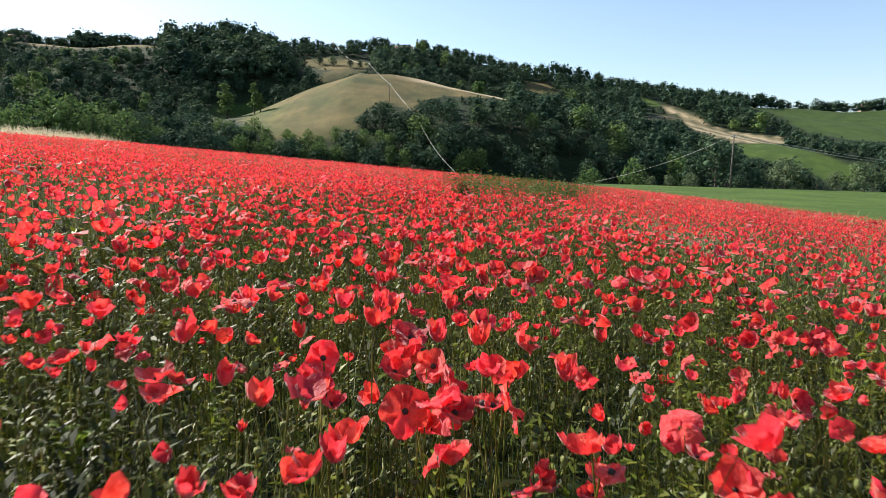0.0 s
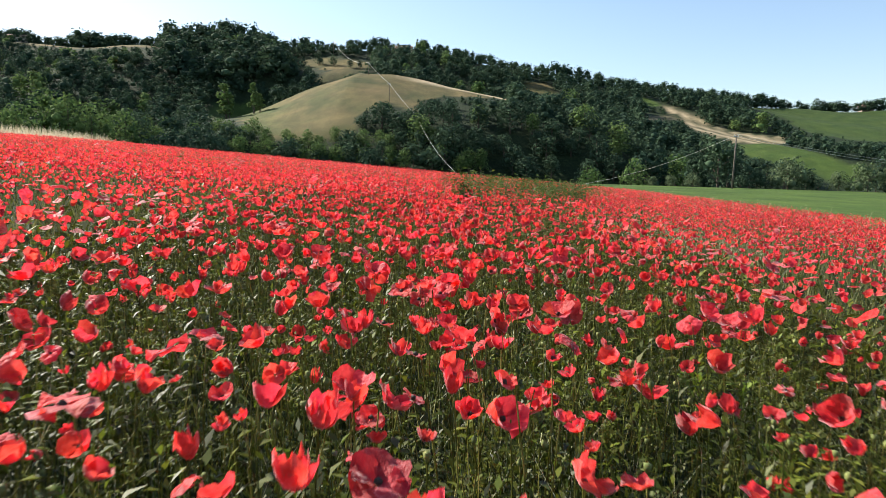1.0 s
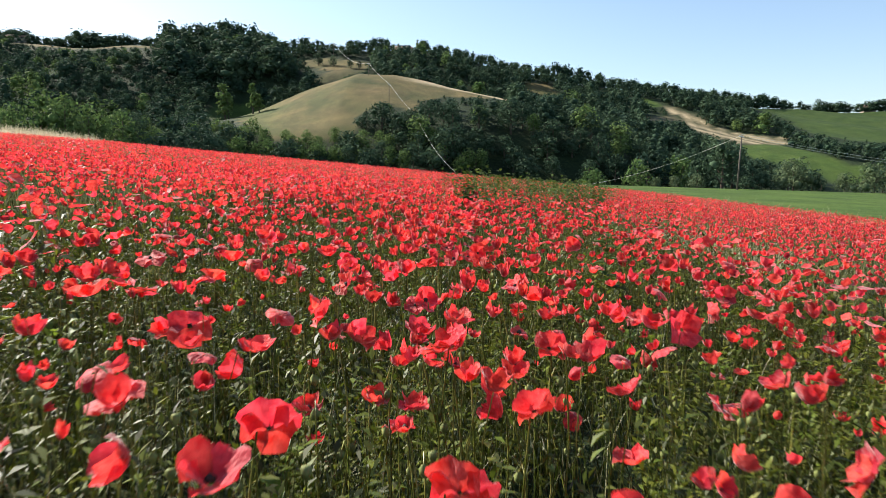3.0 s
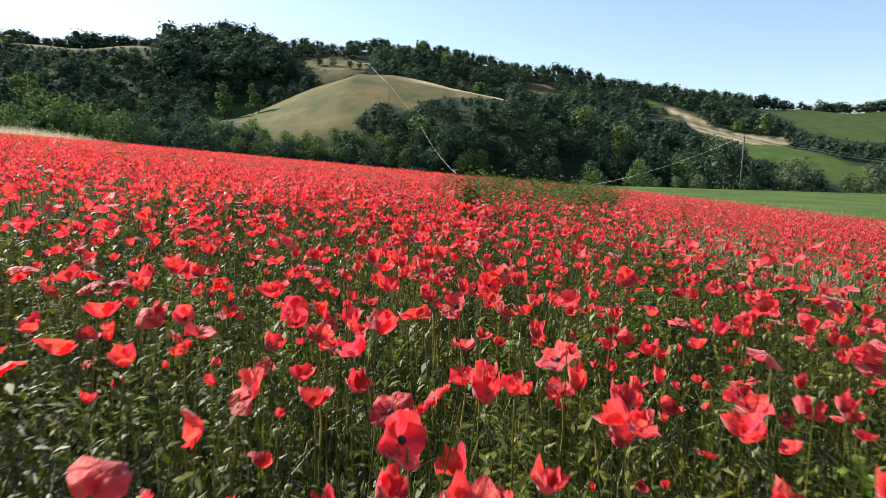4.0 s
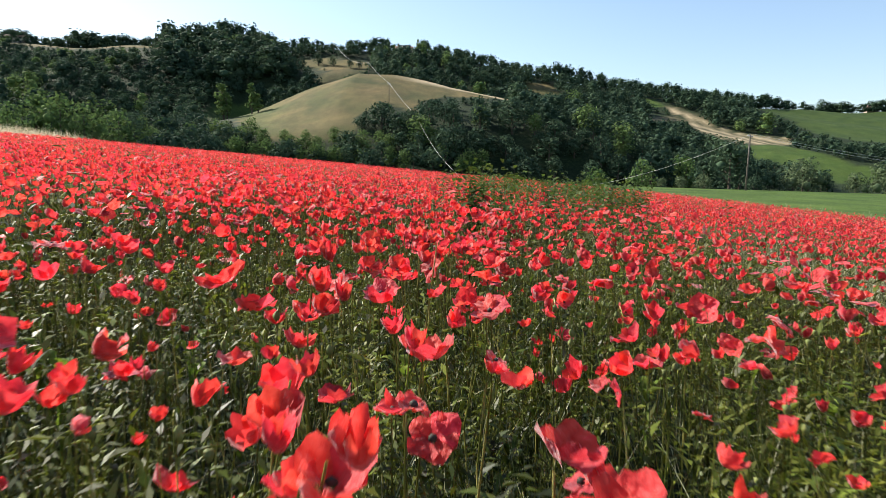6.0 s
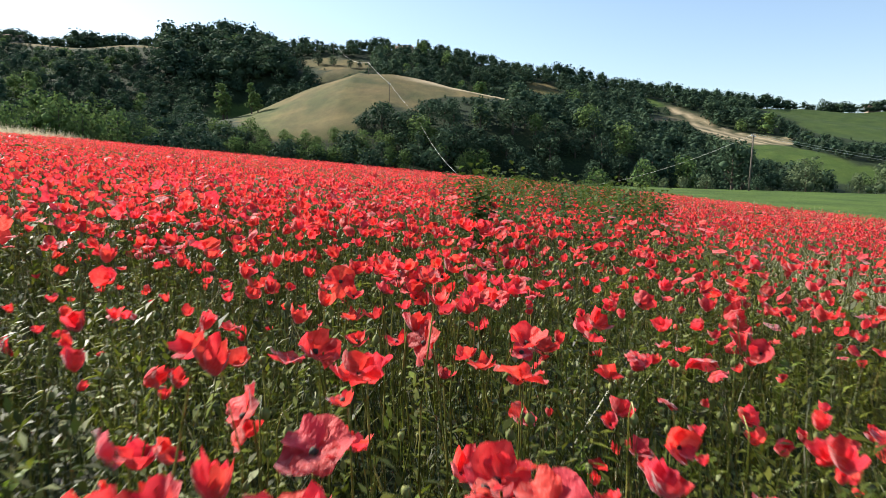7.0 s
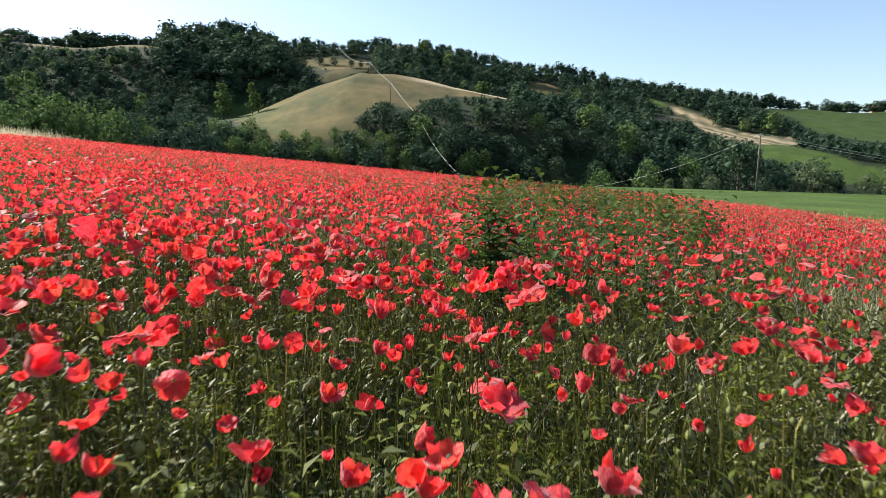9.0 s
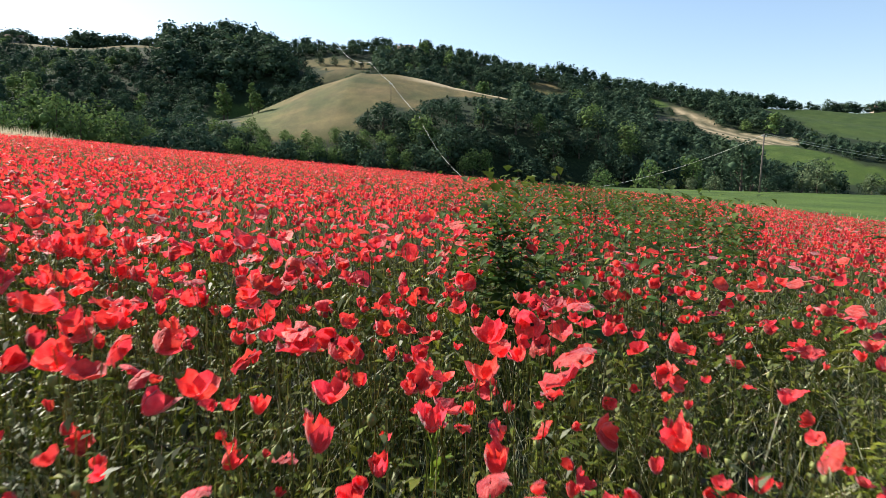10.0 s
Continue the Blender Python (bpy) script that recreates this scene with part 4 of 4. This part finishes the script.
kinds = [rosette(k) for k in range(6)]
for n in range(48):
    x, y = float(r_w.uniform(-1.5, 1.5)), float(r_w.uniform(0.9, 10.5))
    m = pose(x, y, float(height(x, y)), 0, 0, r_w.uniform(0, 360))
    if n < len(kinds):
        kinds[n].matrix_basis = m
    else:
        copy_thing(kinds[n % len(kinds)], m)


# low leafy growth filling the weedy patch
wx, wy = r_w.uniform(0, 9.5, 13000), 10.8 + 31 * r_w.random(13000) ** 1.55
ok = weedy(wx, wy) & (r_w.random(len(wx)) < (0.12 + 0.85 * clumped(wx, wy)) * np.interp(wy, [14, 24], [1.0, 0.62]))
wx, wy = wx[ok], wy[ok]
geoms = []
for k in range(8):
    q = np.arange(len(wx)) % 8 == k
    n = int(q.sum())
    g = []
    for i in range(9):
        v, f = leaf_geom(r_w.uniform(0.05, 0.09), r_w.uniform(0.028, 0.05))
        a, t = r_w.uniform(0, 6.28), r_w.uniform(-0.9, 0.5)
        m = turned(np.array([a]), np.array([t]), np.array([a]), np.array([1.0]))[0]
        g.append((v[[6, 2, 8, 14, 10]] @ m.T + np.array([0, 0, 0.36 + 0.055 * i]), [np.array([(0, 2, 1), (0, 3, 2), (1, 2, 4), (2, 3, 4)])]))
    m = turned(r_w.uniform(0, 6.28, n), np.abs(r_w.normal(0, 0.12, n)), r_w.uniform(0, 6.28, n), r_w.uniform(0.8, 1.25, n) * np.interp(wy[q], [13, 20], [1.0, 0.84]))
    geoms.append(strewn(join(g), m, np.stack([wx[q], wy[q], height(wx[q], wy[q])], 1)))
tagged(new("weed_growth", mesh_from("weed_growth", *join(geoms), WEED_LOW)), "leafy dark green weeds filling a patch of the field", "weeds", kind="stuff")


# ---- power line ----
def pole(x, y, tall, turn, lean=0.0):
    e = new("utility_pole")
    part("post", tube(np.array([[0, 0, -0.6], [0, 0, tall * 0.5], [0, 0, tall]]), [0.13, 0.11, 0.09], 10), POLE_WOOD, e)
    arm = part("crossarm", box(0, 0, tall - 0.35, 1.3, 0.09, 0.11, 0.012), METAL, e, "steel crossarm")
    for dx in (-0.55, 0.55):
        z = np.array([0, 0.05, 0.09, 0.13, 0.18])
        part("insulator", tube(np.stack([z * 0 + dx, z * 0, tall - 0.29 + z], 1), [0.02, 0.05, 0.035, 0.05, 0.02], 8), CERAMIC, arm)
    e.matrix_world = pose(x, y, float(height(x, y)), 0, lean, turn)
    return tagged(e, "weathered wooden utility pole with a steel crossarm", "utility pole", "poles of the power line")


def cable(a, b, sag, thick=0.03):
    t = np.linspace(0, 1, 60)[:, None]
    p = np.array(a) * (1 - t) + np.array(b) * t
    p[:, 2] -= sag * 4 * (t * (1 - t))[:, 0]
    ob = new("power_cable", mesh_from("power_cable", *tube(p, thick, 5), CABLE))
    return tagged(ob, "pale overhead power cable sagging between poles", "cable", "cables of the power line")


LINE = [(-61.0, 385.0, 8.0), (-31.2, 292.0, 5.4), (-18.6, 243.0, 6.6), (-7.9, 215.0, 5.5), (5.6, 125.0, 9.3), (42.6, 97.0, 7.9), (125.0, 128.0, 8.0)]
tops = []
for x, y, tall in LINE:
    pole(x, y, tall, 35, 4 if y == 97.0 else 1)
    tops.append((x + (0.5 if y == 97.0 else 0.1), y, float(height(x, y)) + tall - 0.06))
for a, b, sag, thick in zip(tops, tops[1:], (4.0, 0.6, 0.5, 2.6, 3.5, 1.6), (0.034, 0.03, 0.027, 0.023, 0.016, 0.016)):
    cable(a, b, sag, thick)
cable((tops[5][0] + 0.6, tops[5][1] + 0.4, tops[5][2] - 0.3), (tops[6][0] + 0.6, tops[6][1], tops[6][2] - 0.3), 1.8, 0.02)


# ---- farmhouses on the ridge ----
def house(x, y, wide, deep, tall, turn, label):
    e = new("farmhouse")
    wall = part("wall", box(0, 0, tall / 2 - 0.3, wide, deep, tall + 0.6), PLASTER, e, smooth=False)
    rise, eave = deep * 0.22, 0.5
    w, d = wide / 2 + eave, deep / 2 + eave
    v = np.array([(-w, -d, tall), (w, -d, tall), (w, 0, tall + rise), (-w, 0, tall + rise), (w, d, tall), (-w, d, tall),
                  (-w, -d, tall - 0.2), (w, -d, tall - 0.2), (w, d, tall - 0.2), (-w, d, tall - 0.2)])
    f = [np.array([(0, 1, 2, 3), (3, 2, 4, 5), (6, 7, 1, 0), (9, 8, 7, 6), (5, 4, 8, 9)]), np.array([(1, 4, 2), (0, 3, 5)]),
         np.array([(7, 8, 4, 1), (6, 0, 5, 9)])]
    roof = part("roof", (v, f), ROOF, e, smooth=False)
    part("chimney", box(wide * 0.22, 0.4, tall + rise, 0.7, 0.7, 1.4, 0.05), PLASTER, roof, smooth=False)
    for fl in range(2):
        for k in range(3):
            wx = (k - 1) * wide * 0.3
            win = part("window", box(wx, -deep / 2 - 0.01, 1.5 + fl * 2.8, 1.0, 0.08, 1.3), GLASS, e, smooth=False)
            for s in (-1, 1):
                part("shutter", box(wx + s * 0.78, -deep / 2 - 0.06, 1.5 + fl * 2.8, 0.5, 0.06, 1.35, 0.01), SHUTTER, win, smooth=False)
    e.matrix_world = pose(x, y, float(height(x, y)), 0, 0, turn)
    return tagged(e, label, "house", "farmhouses on the ridge")


house(-21, 387, 9, 7, 3.6, 8, "plastered farmhouse with a tiled roof on the ridge")
house(262, 411, 7, 6, 3.4, -12, "plastered farmhouse with shutters beside the crop field")
house(-254, 409, 10, 7, 4.6, 15, "low plastered farmhouse half hidden by trees")
